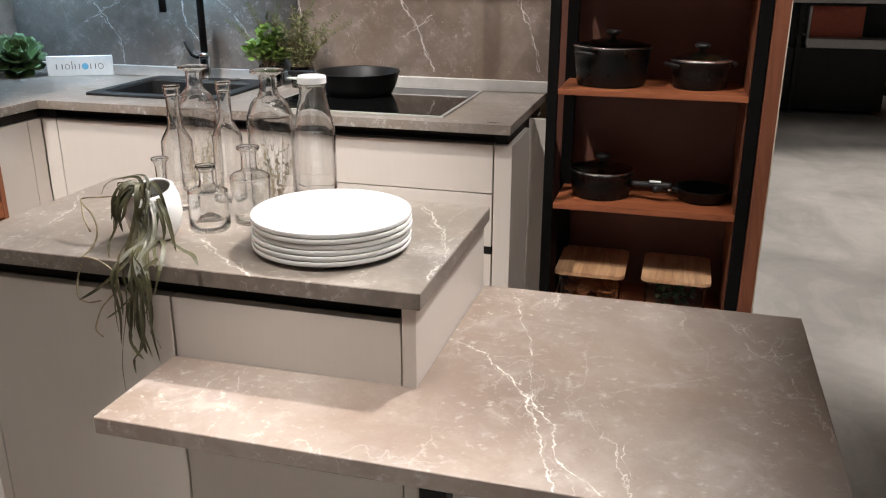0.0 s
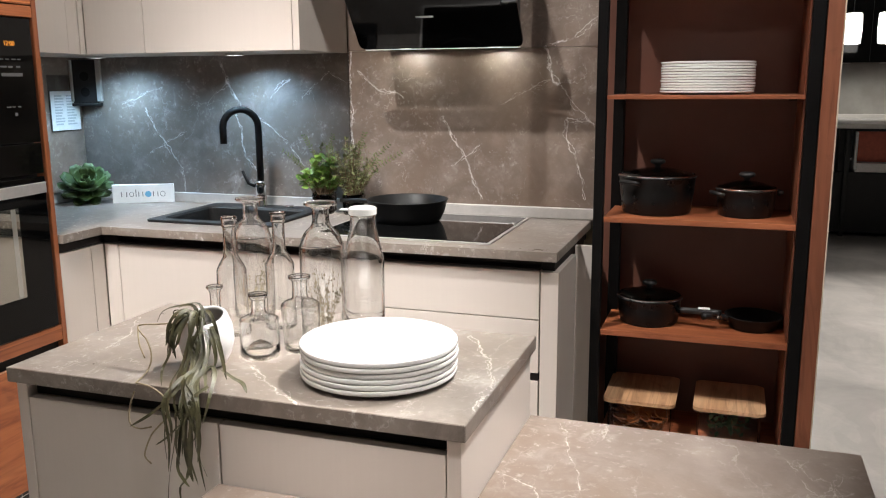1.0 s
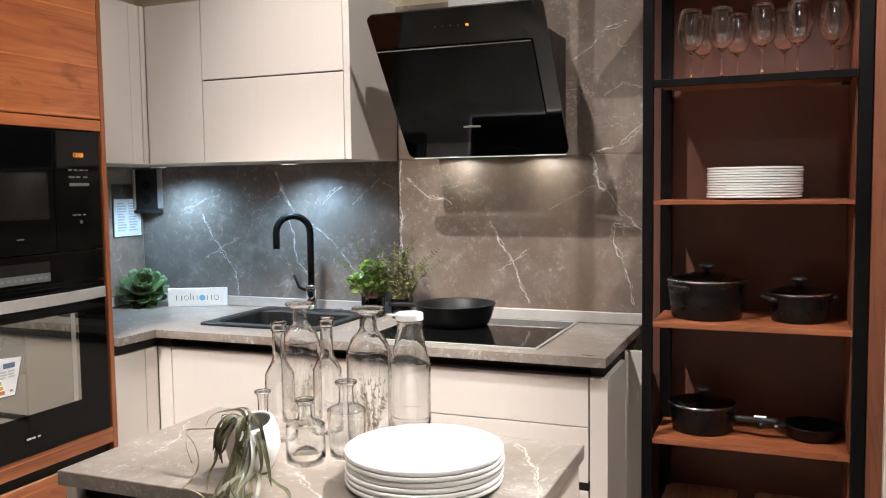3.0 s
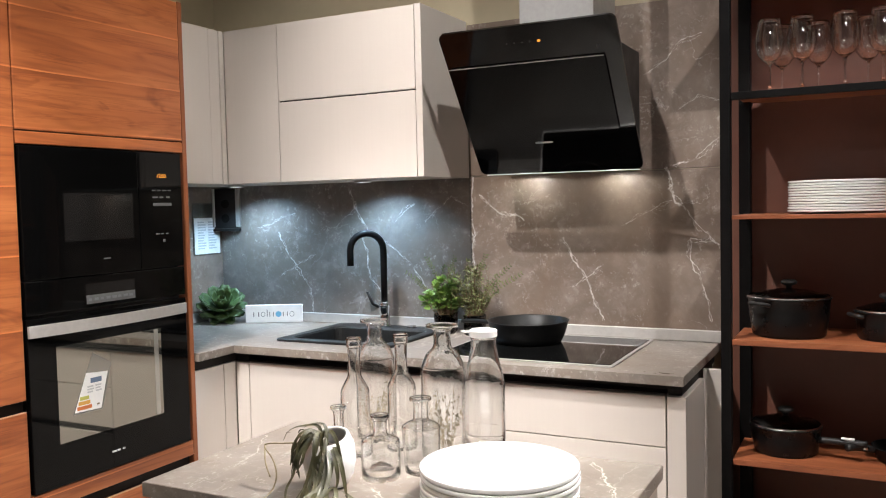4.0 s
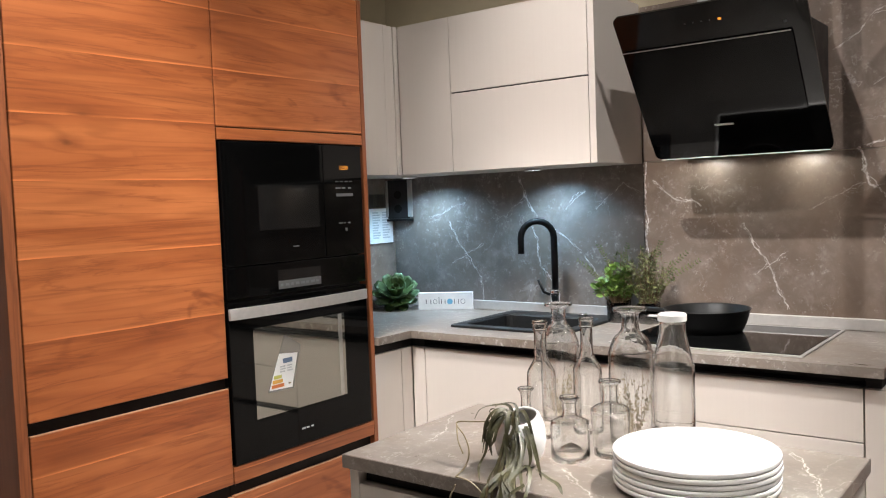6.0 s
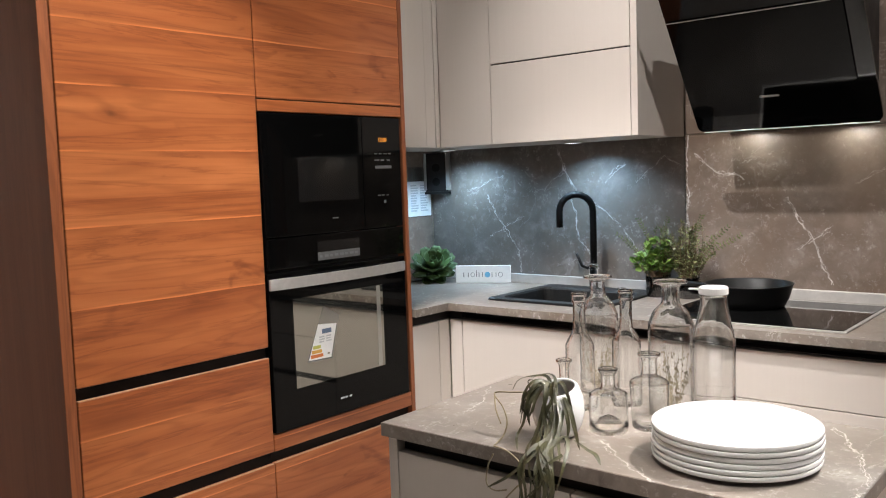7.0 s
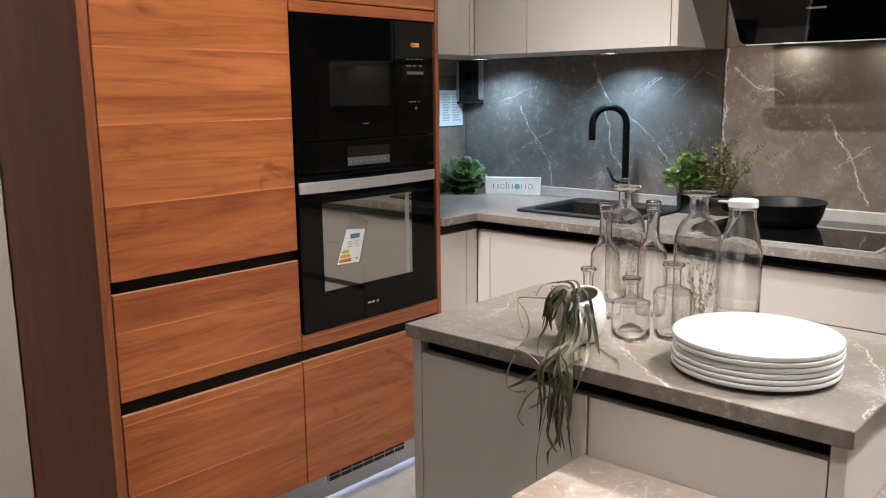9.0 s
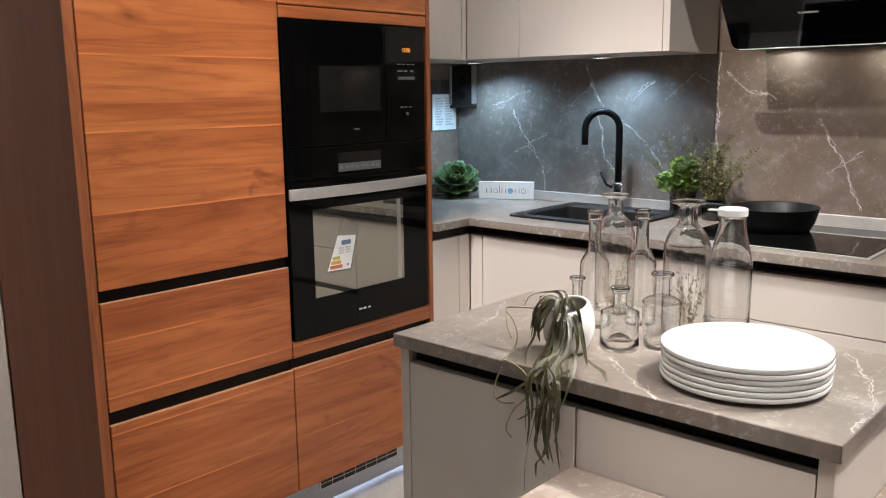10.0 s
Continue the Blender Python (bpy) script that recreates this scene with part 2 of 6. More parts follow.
        spot_at = ramp(nt, eye.outputs["Distance"], [(0.018, (0.8,) * 3), (0.050, (0.30,) * 3), (0.15, (0, 0, 0))])
        col = cmix(nt, cmix(nt, 1.0, spot_at, few, "MULTIPLY"), col, tuple(c * 0.42 for c in dark))
        # each seam's raised-edge highlight and the shade below it, painted into the colour
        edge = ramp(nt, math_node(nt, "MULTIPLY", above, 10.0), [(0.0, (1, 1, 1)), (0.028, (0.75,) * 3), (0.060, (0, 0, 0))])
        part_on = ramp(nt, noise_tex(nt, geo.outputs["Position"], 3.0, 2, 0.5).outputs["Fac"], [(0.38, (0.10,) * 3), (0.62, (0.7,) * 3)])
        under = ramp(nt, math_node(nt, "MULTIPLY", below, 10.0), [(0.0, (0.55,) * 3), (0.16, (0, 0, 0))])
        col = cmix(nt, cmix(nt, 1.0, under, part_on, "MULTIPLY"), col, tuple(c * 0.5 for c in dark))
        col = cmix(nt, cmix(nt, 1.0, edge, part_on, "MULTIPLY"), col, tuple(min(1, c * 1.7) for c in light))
    link(nt, col, b.inputs["Base Color"])
    bump(nt, b, height, 0.18, 0.0012)
    return m


def plain_material(name, colour, rough=0.5, metal=0.0, spread=0.12, scale=30.0, relief=0.05, coat=0.0, spec=0.5):
    """A plain surface with slight mottling and fine relief."""
    m, nt, b = mat_base(name, colour, rough, metal, coat, spec)
    vec = place(nt)
    n = noise_tex(nt, vec, scale, 4, 0.6)
    lo = tuple(c * (1 - spread) for c in colour)
    hi = tuple(min(1, c * (1 + spread)) for c in colour)
    link(nt, ramp(nt, n.outputs["Fac"], [(0.3, lo), (0.7, hi)]), b.inputs["Base Color"])
    f = noise_tex(nt, vec, scale * 12, 2, 0.5)
    if relief:
        bump(nt, b, f.outputs["Fac"], relief, 0.0008)
    r = noise_tex(nt, vec, scale * 0.4, 3, 0.6)
    link(nt, ramp(nt, r.outputs["Fac"], [(0.3, (max(0.02, rough - 0.05),) * 3), (0.7, (rough + 0.05,) * 3)]), b.inputs["Roughness"])
    return m


def lacquer_material(name, colour, rough=0.34):
    """Cream fronts with a faint upright grain."""
    m, nt, b = mat_base(name, colour, rough)
    g = noise_tex(nt, place(nt, (130, 130, 1.6)), 1.0, 4, 0.6)
    lo, hi = tuple(c * 0.988 for c in colour), tuple(min(1, c * 1.006) for c in colour)
    col = ramp(nt, g.outputs["Fac"], [(0.32, lo), (0.66, hi)])
    w = noise_tex(nt, place(nt), 2.0, 3, 0.5)
    col = cmix(nt, 0.5, col, ramp(nt, w.outputs["Fac"], [(0.3, (0.95, 0.95, 0.95)), (0.7, (1, 1, 1))]), "MULTIPLY")
    link(nt, col, b.inputs["Base Color"])
    bump(nt, b, g.outputs["Fac"], 0.02, 0.0004)
    b.inputs["Coat Weight"].default_value = 0.10
    b.inputs["Coat Roughness"].default_value = 0.07
    return m


def glass_material(name, tint=(1, 1, 1), rough=0.0, ior=1.47, gloss=0.0, skin=0.11, wavy=0.5):
    """gloss: a polished skin that catches the lamps."""
    m, nt, b = mat_base(name, tint, rough)
    b.inputs["Transmission Weight"].default_value = 1.0
    b.inputs["IOR"].default_value = ior
    b.inputs["Coat Weight"].default_value = gloss
    b.inputs["Coat Roughness"].default_value = skin
    b.inputs["Coat IOR"].default_value = 1.75
    if gloss and wavy:
        wave = noise_tex(nt, place(nt, (1, 1, 0.5)), 34, 2, 0.5)
        bump(nt, b, wave.outputs["Fac"], wavy, 0.004)
        link(nt, b.inputs["Normal"].links[0].from_socket, b.inputs["Coat Normal"])
    return m


def glow_material(name, colour, strength):
    m, nt, b = mat_base(name, colour, 0.5)
    b.inputs["Emission Color"].default_value = (*colour, 1)
    b.inputs["Emission Strength"].default_value = strength
    return m


def leaf_material(name, dark, light, rough=0.45):
    m, nt, b = mat_base(name, light, rough)
    n = noise_tex(nt, place(nt), 35, 4, 0.6)
    col = ramp(nt, n.outputs["Fac"], [(0.3, dark), (0.68, light)])
    info = nt.nodes.new("ShaderNodeNewGeometry")
    tone = ramp(nt, info.outputs["Random Per Island"], [(0, (0.65, 0.7, 0.6)), (1, (1.1, 1.1, 1.0))])
    link(nt, cmix(nt, 0.8, col, tone, "MULTIPLY"), b.inputs["Base Color"])
    b.inputs["Subsurface Weight"].default_value = 0.0
    return m


M = {}
def flat(z, *pts):
    return [(x, y, z) for x, y in pts]


def upright(*pts):
    return [(x, 0.0, z) for x, z in pts]


# the slabs' long veins: width, strength, course
TABLE_VEINS = (
    (0.0023, 1.0, flat(0.73, (2.375, -1.40), (2.439, -1.572), (2.471, -1.691), (2.486, -1.806))),
    (0.0028, 1.1, flat(0.73, (2.318, -1.649), (2.389, -1.693), (2.435, -1.753), (2.480, -1.815), (2.518, -1.915), (2.539, -1.995), (2.556, -2.06))),
    (0.0025, 1.1, flat(0.73, (2.486, -1.81), (2.535, -1.90), (2.551, -1.978), (2.615, -2.04))),
    (0.0017, 1.0, flat(0.73, (2.50, -1.83), (2.502, -1.90), (2.530, -1.95), (2.585, -2.05))),
    (0.0020, 1.0, flat(0.73, (2.78, -1.40), (2.822, -1.547), (2.862, -1.612), (2.895, -1.685))),
    (0.0018, 1.0, flat(0.73, (2.638, -1.885), (2.640, -1.94), (2.655, -1.985))),
    (0.0013, 0.8, flat(0.73, (2.679, -1.884), (2.668, -1.93), (2.672, -1.971))),
    (0.0013, 0.8, flat(0.73, (2.628, -1.757), (2.680, -1.795), (2.709, -1.829), (2.745, -1.802), (2.781, -1.87))),
    (0.0019, 1.0, flat(0.73, (2.025, -1.85), (2.052, -1.956), (2.063, -2.045))),
    (0.0013, 0.9, flat(0.73, (2.290, -1.875), (2.368, -1.957), (2.445, -2.04))),
)
TABLE_STREAKS = (
    (0.0014, 0.9, flat(0.73, (2.49, -1.83), (2.525, -1.87), (2.520, -1.93), (2.56, -1.96), (2.548, -2.05))),
    (0.0013, 0.9, flat(0.73, (2.40, -1.70), (2.45, -1.69), (2.475, -1.66), (2.46, -1.60))),
    (0.0013, 0.9, flat(0.73, (2.47, -1.70), (2.495, -1.75), (2.475, -1.80), (2.50, -1.86))),
    (0.0013, 0.8, flat(0.73, (2.56, -2.0), (2.60, -2.0), (2.66, -2.05))),
    (0.0026, 0.55, flat(0.73, (2.515, -1.832), (2.619, -1.75), (2.74, -1.68))),
    (0.0026, 0.55, flat(0.73, (2.35, -2.035), (2.435, -2.0))),
    (0.0026, 0.55, flat(0.73, (2.79, -1.60), (2.89, -1.545))),
    (0.0026, 0.55, flat(0.73, (2.41, -1.70), (2.48, -1.66))),
)
ISLAND_VEINS = (
    (0.0026, 1.0, flat(0.89, (1.815, -1.649), (1.948, -1.771), (2.05, -1.84))),
    (0.0022, 1.0, flat(0.89, (2.19, -1.40), (2.27, -1.536), (2.31, -1.665), (2.325, -1.84))),
    (0.0022, 0.8, flat(0.89, (1.464, -1.485), (1.52, -1.60), (1.544, -1.70))),
)
HOB_VEINS = (
    (0.0034, 1.0, upright((1.660, 1.27), (1.690, 1.20), (1.740, 1.13), (1.775, 1.05), (1.800, 0.965))),
    (0.0020, 0.8, upright((1.690, 1.09), (1.760, 1.13), (1.800, 1.165))),
    (0.0052, 1.0, upright((2.035, 1.51), (2.059, 1.42), (2.085, 1.38))),
    (0.0034, 1.0, upright((2.195, 1.26), (2.115, 1.26), (2.110, 1.21), (2.145, 1.12), (2.175, 1.06), (2.185, 0.98))),
    (0.0022, 0.8, upright((2.085, 1.38), (2.150, 1.30), (2.215, 1.24))),
    (0.0020, 0.6, upright((1.870, 1.31), (1.965, 1.36), (2.060, 1.40))),
    (0.0046, 1.0, upright((1.330, 1.43), (1.400, 1.365), (1.480, 1.355), (1.505, 1.335))),
    (0.0038, 1.0, upright((1.289, 1.50), (1.288, 1.30), (1.291, 1.12))),
    (0.0024, 0.9, upright((1.960, 1.83), (2.040, 1.89), (2.080, 1.935), (2.160, 1.96))),
    (0.0030, 0.9, upright((2.060, 1.515), (2.130, 1.535), (2.210, 1.60))),
    (0.0022, 0.8, upright((2.080, 1.71), (2.150, 1.75), (2.215, 1.73))),
)
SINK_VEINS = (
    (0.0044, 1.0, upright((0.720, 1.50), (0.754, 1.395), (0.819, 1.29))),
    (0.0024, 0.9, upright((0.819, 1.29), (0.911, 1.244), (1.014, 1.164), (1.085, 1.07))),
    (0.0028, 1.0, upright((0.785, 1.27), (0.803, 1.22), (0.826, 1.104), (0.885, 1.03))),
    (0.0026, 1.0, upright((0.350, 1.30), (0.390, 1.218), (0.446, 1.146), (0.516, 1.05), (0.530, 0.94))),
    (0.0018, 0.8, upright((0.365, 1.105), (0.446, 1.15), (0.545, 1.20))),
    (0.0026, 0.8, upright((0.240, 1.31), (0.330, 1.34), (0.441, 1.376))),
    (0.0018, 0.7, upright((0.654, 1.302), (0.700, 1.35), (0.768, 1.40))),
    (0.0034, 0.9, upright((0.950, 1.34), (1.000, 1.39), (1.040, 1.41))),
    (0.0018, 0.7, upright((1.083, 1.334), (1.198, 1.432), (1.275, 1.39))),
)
STONE = ((0.138, 0.104, 0.087), (0.213, 0.166, 0.140), (0.33, 0.272, 0.236), (0.82, 0.77, 0.72), 0.34)
PANEL = ((0.125, 0.093, 0.074), (0.188, 0.143, 0.115), (0.29, 0.231, 0.191), (0.84, 0.79, 0.75), 0.42)
# PANEL again, with the sink side's shade and cool light in the colour
PANEL_SHADED = ((0.102, 0.087, 0.077), (0.158, 0.138, 0.124), (0.25, 0.222, 0.20), (0.84, 0.80, 0.77), 0.42)
GREYER = ((0.130, 0.108, 0.092), (0.198, 0.170, 0.147), (0.315, 0.274, 0.242), (0.82, 0.78, 0.74), 0.32)
M["stone"] = stone_material("brown_stone", *GREYER)
M["stone_table"] = stone_material("brown_stone_table", *STONE, (0, 0, 0), TABLE_VEINS + TABLE_STREAKS, 0.9, 0.55)
M["stone_island"] = stone_material("brown_stone_island", *GREYER, (0, 0, 0), ISLAND_VEINS, 0.7, 0.7, 0.72)
M["splash"] = stone_material("brown_stone_panel", *PANEL, (3.1, 7.3, 1.7), (), 1.0, 0.6)
M["splash_hob"] = stone_material("brown_stone_hob_panel", *PANEL, (3.1, 7.3, 1.7), HOB_VEINS, 0.65, 0.48, 0.8)
M["splash_sink"] = stone_material("brown_stone_sink_panel_shaded", *PANEL_SHADED, (3.1, 7.3, 1.7), SINK_VEINS, 0.65, 0.5, 0.8)
M["cream"] = lacquer_material("cream_lacquer", (0.615, 0.555, 0.503))
M["cream_dull"] = plain_material("cream_carcass", (0.58, 0.53, 0.47), 0.5)
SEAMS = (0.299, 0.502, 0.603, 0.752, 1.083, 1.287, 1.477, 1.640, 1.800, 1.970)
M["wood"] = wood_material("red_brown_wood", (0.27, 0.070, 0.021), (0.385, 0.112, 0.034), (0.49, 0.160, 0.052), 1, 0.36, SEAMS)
# upright grain: wood_up carries the sides' shade, wood_edge the lit front edge
M["wood_up"] = wood_material("red_brown_wood_upright_shaded", (0.185, 0.052, 0.018), (0.215, 0.062, 0.022), (0.25, 0.076, 0.029), 2, 0.55, (), 0.35)
M["wood_edge"] = wood_material("red_brown_edge_wood_lit", (0.20, 0.060, 0.020), (0.30, 0.092, 0.032), (0.38, 0.125, 0.045), 2, 0.45)
# pale colour that stands for light caught on the drawers' top edges
M["wood_highlight"] = plain_material("wood_edge_highlight", (0.50, 0.29, 0.17), 0.5, 0, 0.12, 60, 0.05)
M["wood_shelf"] = plain_material("red_brown_laminate", (0.160, 0.064, 0.042), 0.5, 0, 0.07, 9, 0.04)
M["wood_side"] = wood_material("shelf_side_wood", (0.20, 0.066, 0.032), (0.25, 0.084, 0.041), (0.29, 0.10, 0.049), 2, 0.5)
M["wood_board"] = wood_material("shelf_board_wood", (0.23, 0.066, 0.026), (0.32, 0.095, 0.037), (0.38, 0.124, 0.050), 0, 0.5)
M["bamboo"] = wood_material("bamboo", (0.42, 0.225, 0.11), (0.61, 0.355, 0.19), (0.72, 0.46, 0.27), 1, 0.5)
M["black_metal"] = plain_material("black_metal", (0.0045, 0.004, 0.004), 0.45, 0.0, 0.2, 40, 0.04, 0, 0.15)
M["black"] = plain_material("black_plastic", (0.010, 0.009, 0.009), 0.5, 0, 0.2, 40, 0.03)
M["gola"] = plain_material("black_grip_profile", (0.007, 0.005, 0.0045), 0.6, 0, 0.2, 40, 0.03, 0, 0.25)
M["black_glass"] = mat_base("black_glass", (0.004, 0.004, 0.004), 0.05, 0, 0.0, 0.35)[0]
M["oven_face"] = mat_base("oven_face_glass", (0.0025, 0.0025, 0.0025), 0.05, 0, 0.0, 0.13)[0]
M["mw_window"] = mat_base("grey_window_glass", (0.009, 0.009, 0.009), 0.06, 0, 0, 0.4)[0]
M["window"] = mat_base("oven_window_glass", (0.30, 0.295, 0.265), 0.03, 0.9)[0]
M["trim_glass"] = mat_base("inner_glass_edge", (0.40, 0.40, 0.37), 0.15, 0.6)[0]
M["sleeve"] = mat_base("clear_label_sleeve", (0.26, 0.26, 0.24), 0.10, 0.7)[0]
M["edge_glow"] = glow_material("hood_edge_glow", (0.96, 1.0, 0.94), 1.1)
M["print_dark"] = leaf_material("painted_flowers", (0.09, 0.078, 0.058), (0.46, 0.37, 0.27))
M["print_dim"] = plain_material("dim_grey_print", (0.10, 0.10, 0.10), 0.6, 0, 0.1, 60, 0)
M["sink"] = plain_material("black_composite", (0.010, 0.010, 0.010), 0.5, 0, 0.3, 90, 0.2, 0, 0.3)
M["steel"] = plain_material("brushed_steel", (0.58, 0.56, 0.54), 0.42, 0.65, 0.06, 60, 0.03)
M["chimney"] = plain_material("dull_chimney_steel", (0.36, 0.35, 0.34), 0.45, 0.6, 0.06, 60, 0.03)
M["chrome"] = mat_base("chrome", (0.75, 0.75, 0.75), 0.09, 1.0)[0]
M["chrome_soft"] = mat_base("satin_rim", (0.72, 0.72, 0.72), 0.17, 1.0)[0]
M["alu"] = plain_material("plinth_aluminium", (0.42, 0.44, 0.48), 0.38, 0.9, 0.06, 50, 0.03)
M["white"] = mat_base("white_glaze", (0.82, 0.81, 0.79), 0.16, 0, 0.3)[0]
M["paper"] = plain_material("white_paper", (0.80, 0.80, 0.79), 0.7, 0, 0.04, 40, 0.02)
M["print"] = plain_material("grey_print", (0.15, 0.16, 0.17), 0.7, 0, 0.1, 60, 0)
M["blue"] = plain_material("blue_print", (0.16, 0.45, 0.68), 0.6, 0, 0.08, 60, 0)
M["pot_black"] = plain_material("black_enamel", (0.006, 0.0065, 0.007), 0.30, 0, 0.25, 60, 0.1, 0, 0.25)
M["pan"] = plain_material("black_nonstick", (0.007, 0.007, 0.007), 0.45, 0, 0.25, 60, 0.1, 0, 0.25)
M["glass"] = glass_material("clear_glass", (0.98, 0.985, 0.98), 0.0, 1.45, 0.85, 0.03, 0.22)
M["fine_glass"] = glass_material("fine_clear_glass", (0.97, 0.975, 0.97), 0.0, 1.50, 1.0, 0.035, 0.0)
M["thick_glass"] = glass_material("clear_thick_glass", (0.96, 0.97, 0.965), 0.0, 1.48, 0.6, 0.03, 0.2)
M["jar_glass"] = glass_material("thin_jar_glass", (0.97, 0.975, 0.97), 0.0, 1.25)
M["upstand"] = plain_material("pale_grey_strip", (0.50, 0.475, 0.45), 0.38, 0.2, 0.08, 30, 0.05)
M["lens"] = glow_material("spotlight_lens", (1.0, 0.95, 0.89), 150.0)
M["glass_lid"] = glass_material("lid_glass", (0.75, 0.78, 0.78), 0.02)
M["wall"] = plain_material("olive_beige_wall", (0.46, 0.395, 0.275), 0.85, 0, 0.05, 6, 0.1)
M["wall_dark"] = plain_material("grey_showroom_wall", (0.16, 0.15, 0.14), 0.85, 0, 0.1, 6, 0.1)
M["wall_white"] = plain_material("pale_grey_wall", (0.40, 0.345, 0.30), 0.85, 0, 0.05, 6, 0.1)
M["ceiling"] = plain_material("dark_ceiling", (0.03, 0.03, 0.03), 0.9, 0, 0.2, 5, 0.1)
M["leaf"] = leaf_material("trailing_leaf", (0.028, 0.026, 0.012), (0.128, 0.116, 0.060))
M["leaf_dry"] = leaf_material("dry_tendril", (0.24, 0.185, 0.12), (0.44, 0.36, 0.25))
M["basil"] = leaf_material("bright_green_leaf", (0.05, 0.115, 0.018), (0.20, 0.32, 0.065))
M["thyme"] = leaf_material("olive_green_sprig", (0.07, 0.085, 0.03), (0.24, 0.25, 0.11))
M["succ"] = leaf_material("succulent_leaf", (0.014, 0.034, 0.008), (0.072, 0.124, 0.034), 0.55)
M["stem"] = plain_material("brown_stem", (0.13, 0.085, 0.045), 0.7)
M["soil"] = plain_material("dark_soil", (0.03, 0.02, 0.014), 0.9, 0, 0.4, 120, 0.6)
M["terracotta"] = plain_material("brown_root_ball", (0.22, 0.13, 0.075), 0.8, 0, 0.35, 90, 0.5)
M["orange"] = plain_material("dried_orange", (0.30, 0.085, 0.014), 0.6, 0, 0.35, 60, 0.3)
M["red"] = plain_material("red_front", (0.56, 0.12, 0.065), 0.5)
M["edge"] = plain_material("pale_edge_band", (0.60, 0.50, 0.40), 0.6)
M["led"] = glow_material("lamp_glass", (1.0, 0.97, 0.92), 3.0)
M["led_cool"] = glow_material("cool_lamp_glass", (0.86, 0.94, 1.0), 9.0)
M["led_amber"] = glow_material("amber_display", (1.0, 0.36, 0.04), 1.2)
M["pendant"] = glow_material("pendant_glass", (1.0, 0.96, 0.90), 5.0)
M["strip"] = glow_material("plinth_strip_light", (0.60, 0.72, 1.0), 14.0)
M["print_pale"] = plain_material("pale_print", (0.52, 0.53, 0.54), 0.7, 0, 0.1, 60, 0)


def floor_material():
    m, nt, b = mat_base("concrete_tile", (0.36, 0.33, 0.30), 0.35)
    vec = place(nt)
    n = noise_tex(nt, vec, 1.3, 7, 0.62, 0.8)
    col = ramp(nt, n.outputs["Fac"], [(0.28, (0.27, 0.25, 0.225)), (0.5, (0.40, 0.37, 0.335)), (0.72, (0.52, 0.48, 0.44))])
    s = noise_tex(nt, vec, 7, 6, 0.65, 0.4)
    col = cmix(nt, 0.5, col, ramp(nt, s.outputs["Fac"], [(0.35, (0.72, 0.72, 0.72)), (0.65, (1.0, 1.0, 1.0))]), "MULTIPLY")
    worn = noise_tex(nt, place(nt, (1.0, 0.55, 1.0), (0, 0, 0.5)), 3.2, 3, 0.45, 1.6)
    col = cmix(nt, 0.4, col, ramp(nt, worn.outputs["Fac"], [(0.44, (0.80, 0.79, 0.78)), (0.475, (1.0, 1.0, 1.0)), (0.56, (1.0, 1.0, 1.0)), (0.58, (1.13, 1.12, 1.11))]), "MULTIPLY")
    link(nt, col, b.inputs["Base Color"])
    bump(nt, b, s.outputs["Fac"], 0.06, 0.002)
    link(nt, ramp(nt, s.outputs["Fac"], [(0.3, (0.28,) * 3), (0.7, (0.44,) * 3)]), b.inputs["Roughness"])
    return m


M["floor"] = floor_material()


# ---- building helpers ----
def thing(name, at, label, category, group="", kind=""):
    ob = new(name)
    ob.empty_display_size = 0.05
    ob.location = at
    return tagged(ob, label, category, group, kind)


def root_place(ob):
    while ob.parent:
        ob = ob.parent
    return Vector(ob.location)


def mesh_of(name, bm, material, smooth=False):
    bmesh.ops.recalc_face_normals(bm, faces=bm.faces)
    me = bpy.data.meshes.new(name)
    bm.to_mesh(me)
    bm.free()
    me.materials.append(material)
    if smooth:
        for p in me.polygons:
            p.use_smooth = True
    return me


def part(name, bm, material, parent, label="", smooth=False, world_space=True):
    """Links a bmesh as one mesh under a thing or a part. world_space: the bmesh is in world metres."""
    if world_space:
        bmesh.ops.translate(bm, verts=bm.verts, vec=-root_place(parent))
    ob = new(name, mesh_of(name, bm, material, smooth))
    ob.parent = parent
    if material in (M["glass"], M["thick_glass"]):
        ob.visible_shadow = False  # clear glass lets the light through
    return tagged(ob, label)


def solid(name, bm, material, label="", category="", kind="structure", smooth=False, group=""):
    """One mesh at top level."""
    return tagged(new(name, mesh_of(name, bm, material, smooth)), label, category, group, kind)


def box(x0, x1, y0, y1, z0, z1, bev=0.0015, bm=None, seg=2):
    bm = bm or bmesh.new()
    x0, x1, y0, y1, z0, z1 = min(x0, x1), max(x0, x1), min(y0, y1), max(y0, y1), min(z0, z1), max(z0, z1)
    v = [bm.verts.new((x, y, z)) for x in (x0, x1) for y in (y0, y1) for z in (z0, z1)]
    faces = [bm.faces.new([v[i] for i in q]) for q in ((0, 1, 3, 2), (4, 6, 7, 5), (0, 4, 5, 1), (2, 3, 7, 6), (0, 2, 6, 4), (1, 5, 7, 3))]
    if bev:
        edges = list({e for f in faces for e in f.edges})
        bmesh.ops.bevel(bm, geom=edges, offset=bev, segments=seg, affect="EDGES", profile=0.5)
    return bm


